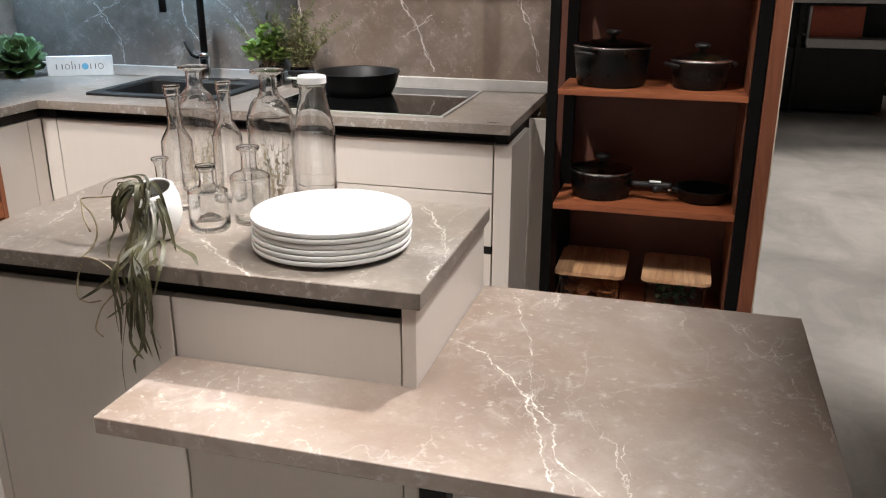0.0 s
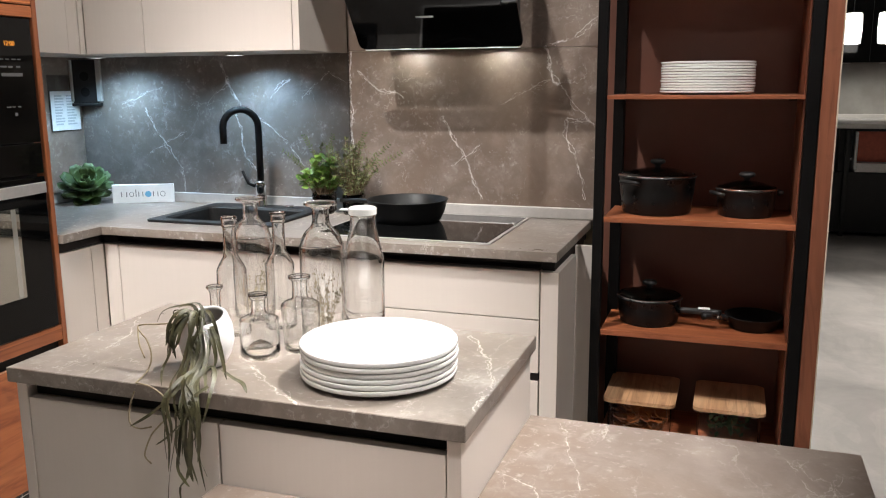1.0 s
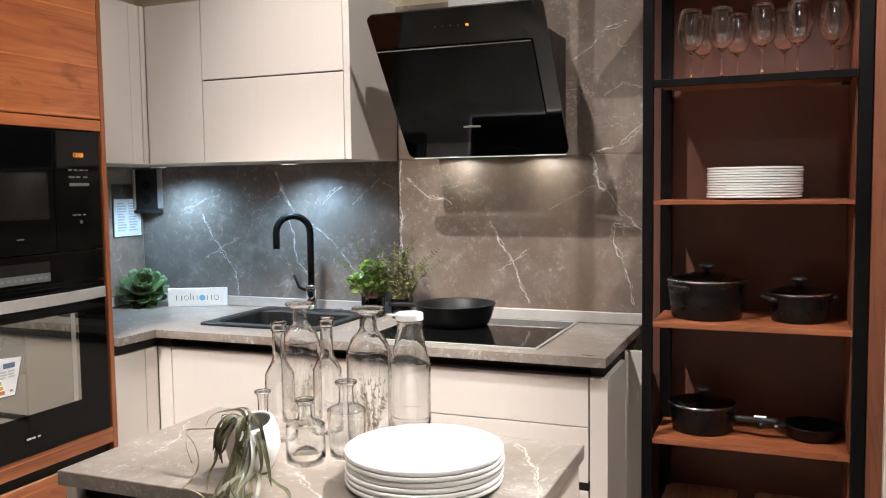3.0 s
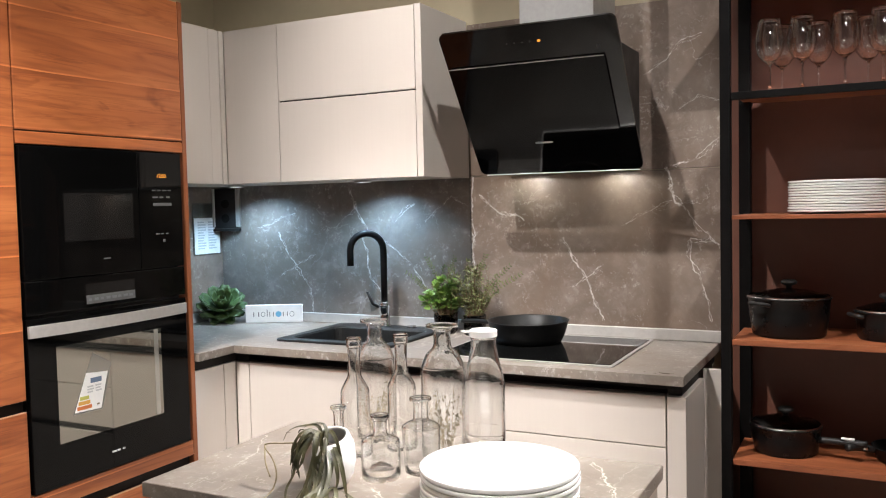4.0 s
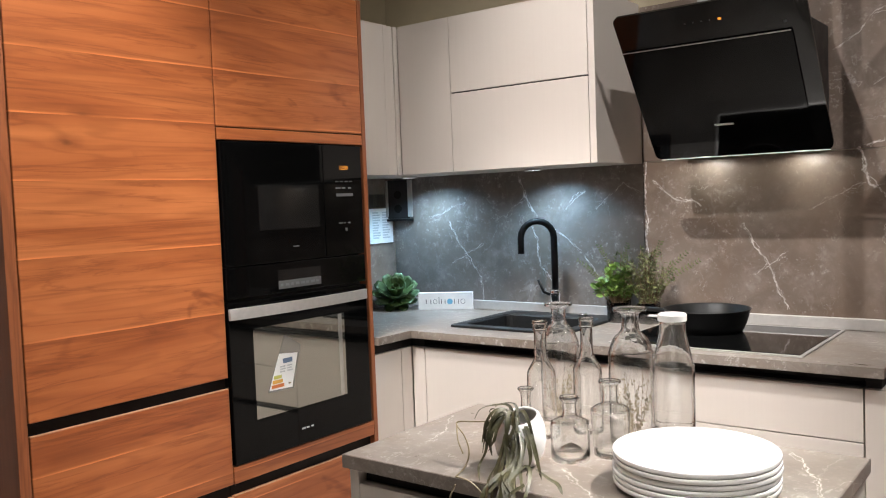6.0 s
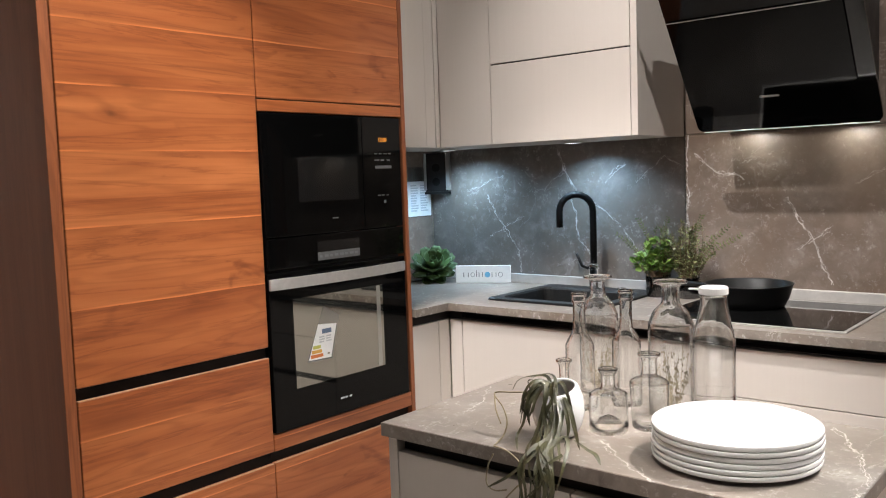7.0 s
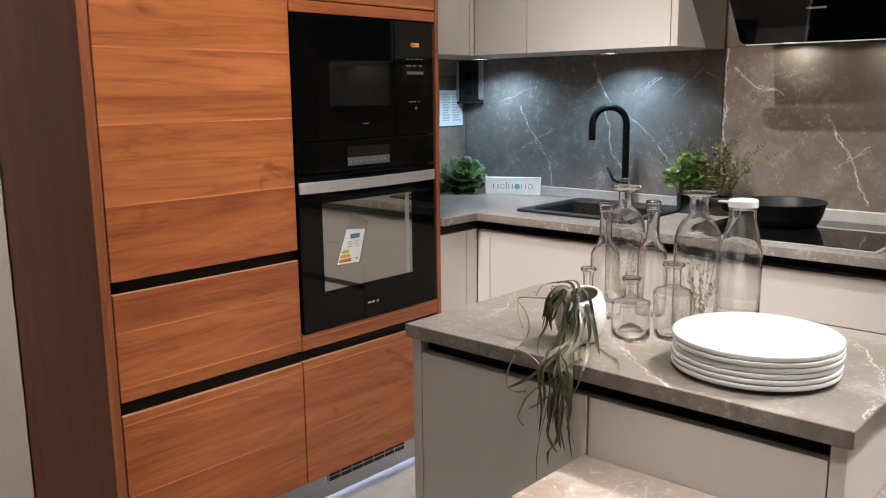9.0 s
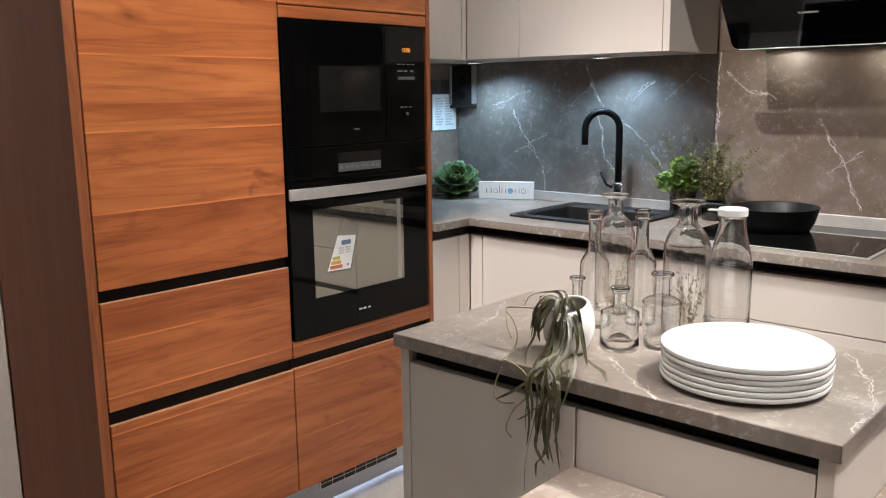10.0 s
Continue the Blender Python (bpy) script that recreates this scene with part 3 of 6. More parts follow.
def prism(outline, axis, a, b, bev=0.0, bm=None):
    """An outline in the plane across axis (0 x, 1 y, 2 z), drawn out from a to b."""
    bm = bm or bmesh.new()

    def at(p, t):
        q = list(p)
        q.insert(axis, t)
        return bm.verts.new(q)

    lo, hi = [at(p, a) for p in outline], [at(p, b) for p in outline]
    faces = [bm.faces.new(lo), bm.faces.new(hi[::-1])]
    n = len(outline)
    for i in range(n):
        faces.append(bm.faces.new((lo[i], hi[i], hi[(i + 1) % n], lo[(i + 1) % n])))
    if bev:
        edges = list({e for f in faces for e in f.edges})
        bmesh.ops.bevel(bm, geom=edges, offset=bev, segments=2, affect="EDGES", profile=0.5)
    return bm


def rounded(x0, x1, y0, y1, r, n=5):
    pts = []
    for cx, cy, a in ((x1 - r, y1 - r, 0), (x0 + r, y1 - r, 90), (x0 + r, y0 + r, 180), (x1 - r, y0 + r, 270)):
        pts += [(cx + r * math.cos(radians(a + 90 * i / n)), cy + r * math.sin(radians(a + 90 * i / n))) for i in range(n + 1)]
    return pts


def lathe(profile, at=(0, 0, 0), segs=48, bm=None, sx=1.0, sy=1.0):
    """A profile of (radius, height) turned round z; ends on the axis where the radius is 0."""
    bm = bm or bmesh.new()
    rings = []
    for r, z in profile:
        if r < 1e-6:
            rings.append([bm.verts.new((at[0], at[1], at[2] + z))])
        else:
            rings.append([bm.verts.new((at[0] + sx * r * math.cos(2 * math.pi * i / segs), at[1] + sy * r * math.sin(2 * math.pi * i / segs), at[2] + z)) for i in range(segs)])
    for a, b in zip(rings, rings[1:]):
        for i in range(segs):
            j = (i + 1) % segs
            if len(a) == 1 and len(b) == 1:
                continue
            if len(a) == 1:
                bm.faces.new((a[0], b[i], b[j]))
            elif len(b) == 1:
                bm.faces.new((a[i], b[0], a[j]))
            else:
                bm.faces.new((a[i], b[i], b[j], a[j]))
    return bm


def tube(points, radius, segs=10, bm=None, taper=1.0):
    bm = bm or bmesh.new()
    pts = [Vector(p) for p in points]
    rings = []
    for k, p in enumerate(pts):
        d = (pts[min(k + 1, len(pts) - 1)] - pts[max(k - 1, 0)]).normalized()
        side = d.cross(Vector((0.13, 0.21, 1)) if abs(d.z) < 0.95 else Vector((1, 0.1, 0))).normalized()
        up = d.cross(side)
        if rings:
            # keep the frame from twisting
            last = (rings[-1][0].co - pts[k - 1]).normalized()
            side = (last - d * last.dot(d)).normalized()
            up = d.cross(side)
        r = radius * (1 + (taper - 1) * k / max(1, len(pts) - 1))
        rings.append([bm.verts.new(p + r * (math.cos(2 * math.pi * i / segs) * side + math.sin(2 * math.pi * i / segs) * up)) for i in range(segs)])
    for a, b in zip(rings, rings[1:]):
        for i in range(segs):
            j = (i + 1) % segs
            bm.faces.new((a[i], b[i], b[j], a[j]))
    bm.faces.new(rings[0])
    bm.faces.new(rings[-1][::-1])
    return bm


def smooth_path(points, n=8):
    """Catmull-Rom through the points."""
    p = [Vector(q) for q in points]
    p = [2 * p[0] - p[1], *p, 2 * p[-1] - p[-2]]
    out = []
    for a, b, c, d in zip(p, p[1:], p[2:], p[3:]):
        for i in range(n):
            t = i / n
            out.append(0.5 * (2 * b + (c - a) * t + (2 * a - 5 * b + 4 * c - d) * t * t + (3 * b - a - 3 * c + d) * t ** 3))
    out.append(p[-2])
    return out


def clip_smooth(ob, angle=35):
    """Smooth shading that keeps sharp edges."""
    me = ob.data
    bm = bmesh.new()
    bm.from_mesh(me)
    for e in bm.edges:
        if len(e.link_faces) == 2 and e.calc_face_angle(0) > radians(angle):
            e.smooth = False
    for f in bm.faces:
        f.smooth = True
    bm.to_mesh(me)
    bm.free()
    return ob


# ---- plan, in metres ----
TOP, ISL, TAB, THICK = 0.91, 0.89, 0.729, 0.028
WALL_X, FRONT = 0.03, 0.60
END_X = 2.21
SH_Y = -0.359

# ---- setting ----
solid("floor", box(-1.5, 9.0, -6.0, 8.2, -0.1, 0.0, 0), M["floor"], "pale grey concrete-look tiled floor", "floor")
solid("wall_north", box(-0.10, 2.945, 0.014, 0.14, 0.0, 4.4, 0), M["wall"], "olive beige partition wall behind the kitchen", "wall")
solid("wall_west", box(-0.12, WALL_X - 0.014, -2.078, 0.014, 0.0, 4.4, 0), M["wall"], "olive beige side wall behind the tall cabinets", "wall")
solid("wall_west_pale", box(-0.12, 0.048, -6.0, -2.08, 0.0, 4.4, 0.002), M["wall_white"], "pale grey wall end beside the tall cabinets", "wall")
# south, east and far-west walls are unseen, added dark to dim reflections
solid("wall_south", box(-1.5, 9.0, -6.12, -6.0, 0.0, 4.4, 0), M["wall_dark"], "dark showroom wall", "wall")
solid("wall_east", box(9.0, 9.12, -6.0, 8.2, 0.0, 4.4, 0), M["wall_dark"], "dark showroom wall", "wall")
solid("wall_far", box(-1.5, 9.0, 7.3, 7.42, 0.0, 4.4, 0), M["wall_dark"], "dark showroom wall behind the far kitchen", "wall")
solid("wall_far_west", box(-1.5, -1.38, 0.14, 7.3, 0.0, 4.4, 0), M["wall_dark"], "dark showroom wall", "wall")
solid("ceiling", box(-1.5, 9.0, -6.0, 8.2, 4.4, 4.5, 0), M["ceiling"], "dark showroom ceiling", "ceiling")


def splash_panel(x0, x1, z0, z1, material, label):
    solid("splashback", box(x0, x1, 0.0, 0.013, z0, z1, 0.001), M[material], label, "splashback")


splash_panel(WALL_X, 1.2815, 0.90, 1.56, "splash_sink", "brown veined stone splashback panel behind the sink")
splash_panel(1.2835, 2.2335, 0.90, 1.505, "splash_hob", "brown veined stone splashback panel behind the hob")
splash_panel(1.2835, 2.2335, 1.507, 2.085, "splash_hob", "brown veined stone wall panel behind the hood")
solid("splashback", box(WALL_X - 0.013, WALL_X, -0.80, 0.0, 0.90, 1.56, 0.001), M["splash"], "brown veined stone splashback panel on the side wall", "splashback")
solid("wall_upstand", box(WALL_X + 0.018, END_X + 0.045, -0.018, -0.0005, TOP + 0.0005, TOP + 0.040, 0.003), M["upstand"], "pale grey upstand strip along the back of the worktop", "upstand")
solid("wall_upstand", box(WALL_X + 0.0005, WALL_X + 0.017, -0.80, -0.0005, TOP + 0.0005, TOP + 0.040, 0.003), M["upstand"], "pale grey upstand strip along the side of the worktop", "upstand")


# ---- kitchen run ----
def worktop():
    """An L-shaped slab with an opening for the sink bowl, as cells of a plan."""
    xs = [WALL_X + 0.001, 0.62, 0.735, 1.165, END_X]
    ys = [-0.80, -0.62, -0.450, -0.130, -0.0005]
    full = {(i, j) for i in range(4) for j in range(4) if not (j == 0 and i > 0) and not (i == 2 and j == 2)}
    bm = bmesh.new()
    pts = {}

    def v(i, j, z):
        if (i, j, z) not in pts:
            pts[i, j, z] = bm.verts.new((xs[i], ys[j], z))
        return pts[i, j, z]

    lo, hi = TOP - THICK, TOP
    for i, j in full:
        for z in (lo, hi):
            bm.faces.new([v(i, j, z), v(i + 1, j, z), v(i + 1, j + 1, z), v(i, j + 1, z)])
        for (di, dj), (a, b) in (((0, -1), ((0, 0), (1, 0))), ((0, 1), ((0, 1), (1, 1))), ((-1, 0), ((0, 0), (0, 1))), ((1, 0), ((1, 0), (1, 1)))):
            if (i + di, j + dj) not in full:
                bm.faces.new([v(i + a[0], j + a[1], lo), v(i + b[0], j + b[1], lo), v(i + b[0], j + b[1], hi), v(i + a[0], j + a[1], hi)])
    edges = [e for e in bm.edges if len(e.link_faces) == 2 and e.calc_face_angle(0) > 1]
    bmesh.ops.bevel(bm, geom=edges, offset=0.002, segments=2, affect="EDGES", profile=0.5)
    t = thing("worktop", (1.1, -0.31, lo), "L-shaped brown stone worktop with pale veins", "worktop")
    part("slab", bm, M["stone"], t)
    for x0, x1, y0, y1 in ((0.6215, END_X + 0.0012, -0.6212, -0.6201), (0.6201, 0.6212, -0.799, -0.6201), (END_X + 0.0001, END_X + 0.0012, -0.620, -0.0005)):
        part("edge_band", box(x0, x1, y0, y1, lo + 0.0008, hi - 0.0010, 0.0003), M["stone"], t, "stone-patterned edge band")
    return t


worktop()


def base_unit(name, x0, x1, fronts, label, handle_gap=True):
    """A base cabinet on the back wall: carcass, grip profile, fronts by (z0, z1, part name)."""
    t = thing(name, ((x0 + x1) / 2, -0.30, 0), label, "base cabinet", "base cabinets")
    part("carcass", box(x0 + 0.001, x1 - 0.001, -0.565, -0.02, 0.10, 0.70 if name == "sink_cabinet" else 0.848, 0.001), M["cream_dull"], t)
    part("grip_profile", prism([(-0.586, 0.8475), (-0.545, 0.8475), (-0.545, 0.8815), (-0.560, 0.8815), (-0.560, 0.860), (-0.586, 0.853)], 0, x0 + 0.001, x1 - 0.001), M["gola"], t, "black recessed grip profile")
    for z0, z1, kind in fronts:
        part(kind, box(x0 + 0.0015, x1 - 0.0015, -0.590, -0.5695, z0, z1, 0.0015), M["cream"], t)
    return t


base_unit("sink_cabinet", 0.66, 1.26, [(0.12, 0.845, "door")], "cream lacquered sink base cabinet with one door")
hobu = base_unit("hob_cabinet", 1.26, 2.156, [(0.699, 0.845, "drawer_front"), (0.533, 0.696, "drawer_front"), (0.12, 0.507, "drawer_front")], "cream lacquered drawer cabinet under the hob")
part("grip_profile", box(1.262, 2.154, -0.586, -0.5655, 0.5085, 0.532, 0), M["gola"], hobu, "black recessed grip profile")

corner = thing("corner_cabinet", (0.33, -0.4, 0), "cream lacquered corner base cabinet with filler strips", "base cabinet", "base cabinets")
part("carcass", box(WALL_X + 0.005, 0.575, -0.798, -0.02, 0.10, 0.848, 0.001), M["cream_dull"], corner)
part("door", box(0.578, 0.598, -0.798, -0.655, 0.12, 0.845, 0.0015), M["cream"], corner)
part("filler_strip", box(0.578, 0.598, -0.652, -0.5915, 0.12, 0.845, 0.0015), M["cream"], corner)
part("filler_strip", box(0.6005, 0.658, -0.590, -0.5695, 0.12, 0.845, 0.0015), M["cream"], corner)
part("grip_profile", box(0.55, 0.594, -0.798, -0.55, 0.8475, 0.8815, 0), M["gola"], corner, "black recessed grip profile")
part("grip_profile", box(0.595, 0.659, -0.586, -0.55, 0.8475, 0.8815, 0), M["gola"], corner, "black recessed grip profile")

endp = thing("end_panel", (2.185, -0.3, 0), "cream end panel closing the base cabinets", "cabinet panel")
part("front_strip", box(2.159, 2.2115, -0.590, -0.566, 0.0, 0.845, 0.0015), M["cream"], endp)
part("side_panel", box(2.190, 2.2115, -0.565, -0.302, 0.0, 0.845, 0.0015), M["cream"], endp)
part("grip_profile", box(2.158, 2.196, -0.57, -0.02, 0.8455, 0.8815, 0), M["gola"], endp, "black recessed grip profile")
part("rear_filler", box(2.205, 2.262, -0.290, -0.270, 0.0, 0.872, 0.002), M["cream"], endp)
part("dark_core", box(2.158, 2.188, -0.56, -0.02, 0.0, 0.844, 0), M["gola"], endp)

solid("plinth", box(0.66, 2.19, -0.545, -0.530, 0.0, 0.10, 0.001), M["alu"], "aluminium plinth under the base cabinets", "plinth")


# ---- wall cabinets ----
WZ0, WZ1, WY = 1.50, 2.095, -0.372
wc = thing("wall_cabinet", (0.97, -0.18, WZ0), "cream wall cabinet with two lift-up doors", "wall cabinet", "wall cabinets")
part("carcass", box(0.663, 1.255, WY + 0.021, -0.001, WZ0 + 0.001, WZ1, 0.001), M["cream_dull"], wc)
part("lift_door", box(0.6635, 1.2545, WY, WY + 0.0195, 1.8055, WZ1, 0.0015), M["cream"], wc)
part("lift_door", box(0.6635, 1.2545, WY, WY + 0.0195, WZ0, 1.8005, 0.0015), M["cream"], wc)
part("grip_gap", box(0.665, 1.253, WY + 0.006, WY + 0.018, 1.8007, 1.8053, 0), M["gola"], wc)
part("side_panel", box(1.2565, 1.2815, WY, -0.001, WZ0, WZ1 + 0.002, 0.0015), M["cream"], wc)
wcc = thing("corner_wall_cabinet", (0.4, -0.2, WZ0), "cream corner wall cabinet beside the lift-up doors", "wall cabinet", "wall cabinets")
part("carcass", box(0.385, 0.661, WY + 0.021, -0.001, WZ0 + 0.001, WZ1, 0.001), M["cream_dull"], wcc)
part("door", box(0.4045, 0.6605, WY, WY + 0.0195, WZ0, WZ1, 0.0015), M["cream"], wcc)
part("filler_strip", box(0.382, 0.402, -0.396, WY, WZ0, WZ1, 0.0015), M["cream"], wcc)
wcl = thing("side_wall_cabinet", (0.2, -0.6, WZ0), "cream wall cabinet on the side wall", "wall cabinet", "wall cabinets")
part("carcass", box(WALL_X + 0.001, 0.380, -0.799, -0.001, WZ0 + 0.001, WZ1, 0.001), M["cream_dull"], wcl)
part("door", box(0.382, 0.402, -0.798, -0.457, WZ0, WZ1, 0.0015), M["cream"], wcl)
part("filler_strip", box(0.382, 0.399, -0.4535, -0.399, WZ0, WZ1, 0.0015), M["cream"], wcl)


def puck(x, y, z, material, label, category="cabinet light"):
    t = thing("under_cabinet_light", (x, y, z), label, category, "under-cabinet lights")
    part("housing", lathe([(0.0, 0.001), (0.034, 0.001), (0.034, -0.005), (0.028, -0.006), (0.028, -0.004), (0.0, -0.004)], (x, y, z), 28), M["steel"], t, smooth=False)
    part("lens", lathe([(0.0, -0.0045), (0.027, -0.0045)], (x, y, z), 28), material, t, "glowing lens")


puck(0.27, -0.17, WZ0 - 0.001, M["led_cool"], "small round cool LED light under the wall cabinet")
puck(0.90, -0.17, WZ0 - 0.001, M["led_cool"], "small round cool LED light under the wall cabinet")


# ---- tall wooden units ----
YA0, YA1, YB0, YB1 = -2.0445, -1.448, -1.4445, -0.820
tall = thing("larder_cabinet", (0.3, -1.75, 0), "tall red-brown wooden larder cabinet with horizontal grain and black grip channels", "tall cabinet", "tall cabinets")
part("side_panel", box(0.050, FRONT - 0.002, -2.0765, -2.0490, 0.0, 2.097, 0.0010), M["wood_up"], tall, "upright-grain side panel with shade in its colour")
part("edge_band", box(FRONT - 0.0018, FRONT + 0.001, -2.0765, -2.0490, 0.0, 2.097, 0.0008), M["wood_edge"], tall, "red-brown front edge band")
part("carcass", box(0.05, 0.572, -2.0455, -1.4465, 0.12, 2.096, 0), M["gola"], tall)
for z0, z1, kind in ((0.887, 2.095, "door"), (0.564, 0.853, "drawer_front"), (0.120, 0.525, "drawer_front")):
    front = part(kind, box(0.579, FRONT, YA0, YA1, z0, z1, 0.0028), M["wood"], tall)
    if z1 < 1:
        # added strip: the bevel's highlight as a pale colour
        part("top_edge_highlight", box(FRONT - 0.0085, FRONT - 0.001, YA0 + 0.001, YA1 - 0.001, z1 + 0.0001, z1 + 0.0022, 0.0006), M["wood_highlight"], front, "pale strip in place of the top edge's highlight")
oven_col = thing("oven_cabinet", (0.3, -1.13, 0), "tall red-brown wooden cabinet housing microwave and oven", "tall cabinet", "tall cabinets")
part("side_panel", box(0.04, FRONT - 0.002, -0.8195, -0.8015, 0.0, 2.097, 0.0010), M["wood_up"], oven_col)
part("edge_band", box(FRONT - 0.0018, FRONT + 0.001, -0.8195, -0.8015, 0.0, 2.097, 0.0008), M["wood_edge"], oven_col, "red-brown front edge band")
part("carcass", box(0.05, 0.560, -1.4455, -0.8205, 0.12, 2.096, 0), M["gola"], oven_col)
for z0, z1, kind in ((1.632, 2.095, "door"), (1.5935, 1.629, "filler_strip"), (0.563, 0.6150, "filler_strip"), (0.120, 0.527, "drawer_front")):
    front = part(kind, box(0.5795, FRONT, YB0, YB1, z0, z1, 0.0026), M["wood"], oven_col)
    if z1 < 0.55:
        part("top_edge_highlight", box(FRONT - 0.0085, FRONT - 0.001, YB0 + 0.001, YB1 - 0.001, z1 + 0.0001, z1 + 0.0022, 0.0006), M["wood_highlight"], front, "pale strip in place of the top edge's highlight")


def grip_channel(y0, y1, z0, z1, parent):
    """A black C-shaped grip channel, open to the front."""
    bm2 = prism([(0.573, z0 - 0.0005), (0.5785, z0 - 0.0005), (0.5785, z1 + 0.0005), (0.573, z1 + 0.0005)], 1, y0, y1)
    part("grip_channel", bm2, M["gola"], parent, "black recessed grip channel")


grip_channel(YA0, YA1, 0.8535, 0.8865, tall)
grip_channel(YA0, YA1, 0.5255, 0.5635, tall)
grip_channel(YB0, YB1, 0.5275, 0.5625, oven_col)
pl = thing("tall_plinth", (0.55, -1.4, 0), "brushed aluminium plinth with a ventilation grille under the tall cabinets", "plinth", kind="structure")
part("board", box(0.535, 0.550, -2.046, -0.82, 0.014, 0.118, 0.001), M["alu"], pl)
y0, y1 = -1.325, -0.955
part("grille_frame", box(0.5505, 0.5545, y0, y1, 0.064, 0.101, 0.0008), M["steel"], pl)
for i in range(7):
    ya = y0 + 0.005 + i * (y1 - y0 - 0.008) / 7
    for z in (0.067, 0.084):
        part("grille_slot", box(0.5546, 0.5552, ya, ya + (y1 - y0) / 7 - 0.004, z, z + 0.0140, 0), M["black"], pl)
solid("plinth_light", box(0.500, 0.512, -2.0, -0.83, 0.016, 0.022, 0), M["strip"], "cool strip light under the plinth", "strip light", "")

# ---- microwave and oven ----
def bars(parent, plane, u0, v0, u1, v1, n, at, material, rows=1):
    """Plain bars in place of small writing. plane 'x': u is y and v is z; plane 'y': u is x and v is z; plane 'z': u is x and v is y."""
    bm = bmesh.new()
    rng = random.Random(n * 7 + rows)
    for r in range(rows):
        for i in range(n):
            w = (u1 - u0) / n
            a = u0 + i * w + w * 0.1
            b = a + w * rng.uniform(0.5, 0.8)
            h = (v1 - v0) / rows
            c, d = v0 + r * h + h * 0.2, v0 + (r + 1) * h - h * 0.25
            if plane == "x":
                box(at, at + 0.0006, a, b, c, d, 0, bm)
            elif plane == "y":
                box(a, b, at - 0.0006, at, c, d, 0, bm)
            else:
                box(a, b, c, d, at, at + 0.0006, 0, bm)
    return part("marking", bm, material, parent, "plain marking")


MY0, MY1 = -1.4405, -0.837
mw = thing("microwave", (0.5, -1.13, 1.214), "built-in black glass microwave oven above the oven", "microwave")
part("body", box(0.30, 0.588, MY0 + 0.01, MY1 - 0.01, 1.222, 1.585, 0.001), M["black"], mw)
part("door", box(0.589, 0.606, MY0, -1.025, 1.2155, 1.589, 0.002), M["oven_face"], mw, "black glass door")
part("control_panel", box(0.589, 0.6055, -1.023, MY1, 1.2155, 1.589, 0.002), M["oven_face"], mw, "black glass control panel")
part("window", box(0.6062, 0.6066, -1.305, -1.049, 1.318, 1.458, 0), M["mw_window"], mw, "slightly greyer window")
clock = bpy.data.curves.new("clock", "FONT")
clock.body, clock.size, clock.align_x, clock.align_y = "12:00", 0.019, "CENTER", "CENTER"
clock_ob = bpy.data.objects.new("clock", clock)
digits = bmesh.new()
digits.from_mesh(bpy.data.meshes.new_from_object(clock_ob))
bpy.data.objects.remove(clock_ob)
bmesh.ops.transform(digits, matrix=Matrix.Translation((0.6059, -0.926, 1.5135)) @ Matrix.Rotation(radians(90), 4, "Z") @ Matrix.Rotation(radians(90), 4, "X"), verts=digits.verts)
part("clock_digits", digits, M["led_amber"], mw, "amber digital clock digits")
bars(mw, "x", -0.970, 1.464, -0.880, 1.471, 4, 0.6058, M["print_dim"])
bars(mw, "x", -0.970, 1.441, -0.880, 1.450, 3, 0.6058, M["print_dim"])
part("key", box(0.6056, 0.6062, -0.965, -0.885, 1.417, 1.427, 0), M["print_dim"], mw)
bars(mw, "x", -0.960, 1.323, -0.895, 1.330, 3, 0.6058, M["print_dim"])
part("key", box(0.6056, 0.6062, -0.928, -0.918, 1.299, 1.309, 0), M["print_dim"], mw)
bars(mw, "x", -1.175, 1.258, -1.130, 1.265, 1, 0.6064, M["print_dim"])

ov = thing("oven", (0.5, -1.13, 0.6175), "built-in black glass oven with a flat steel handle", "oven")
part("body", box(0.15, 0.586, MY0 + 0.01, MY1 - 0.01, 0.624, 1.205, 0.001), M["black"], ov)
part("control_panel", box(0.587, 0.6055, MY0, MY1, 1.118, 1.2125, 0.002), M["oven_face"], ov, "black glass control panel")
part("display", box(0.6056, 0.6062, -1.240, -1.055, 1.130, 1.190, 0), M["mw_window"], ov)
part("display_strip", box(0.6063, 0.6066, -1.240, -1.055, 1.130, 1.156, 0), M["print_dim"], ov, "grey printed strip")
bars(ov, "x", -1.235, 1.136, -1.06, 1.150, 8, 0.6067, M["print"])
door = part("door", box(0.5865, 0.606, MY0, MY1, 0.6185, 1.108, 0.002), M["oven_face"], ov, "black glass door")
part("window", box(0.6062, 0.6066, -1.352, -0.955, 0.740, 1.021, 0), M["window"], door, "greyish glass window")
part("window_trim", box(0.6067, 0.6070, -0.986, -0.968, 0.742, 1.019, 0), M["trim_glass"], door, "pale upright strip inside the window")
bow = [(0.614 + 0.020 * (1 - (2 * i / 16 - 1) ** 2), MY0 + 0.001 + (MY1 - MY0 - 0.006) * i / 16) for i in range(17)]
clip_smooth(part("handle", prism(bow + [(x - 0.009, y) for x, y in bow[::-1]], 2, 1.057, 1.0905, 0.0008), M["steel"], door, "bowed flat brushed steel handle"))
for y in (-1.395, -0.885):
    part("handle_post", box(0.6065, 0.611, y - 0.01, y + 0.01, 1.064, 1.082, 0.001), M["steel"], door)
bars(ov, "x", -1.172, 0.664, -1.112, 0.674, 3, 0.6062, M["print_pale"])
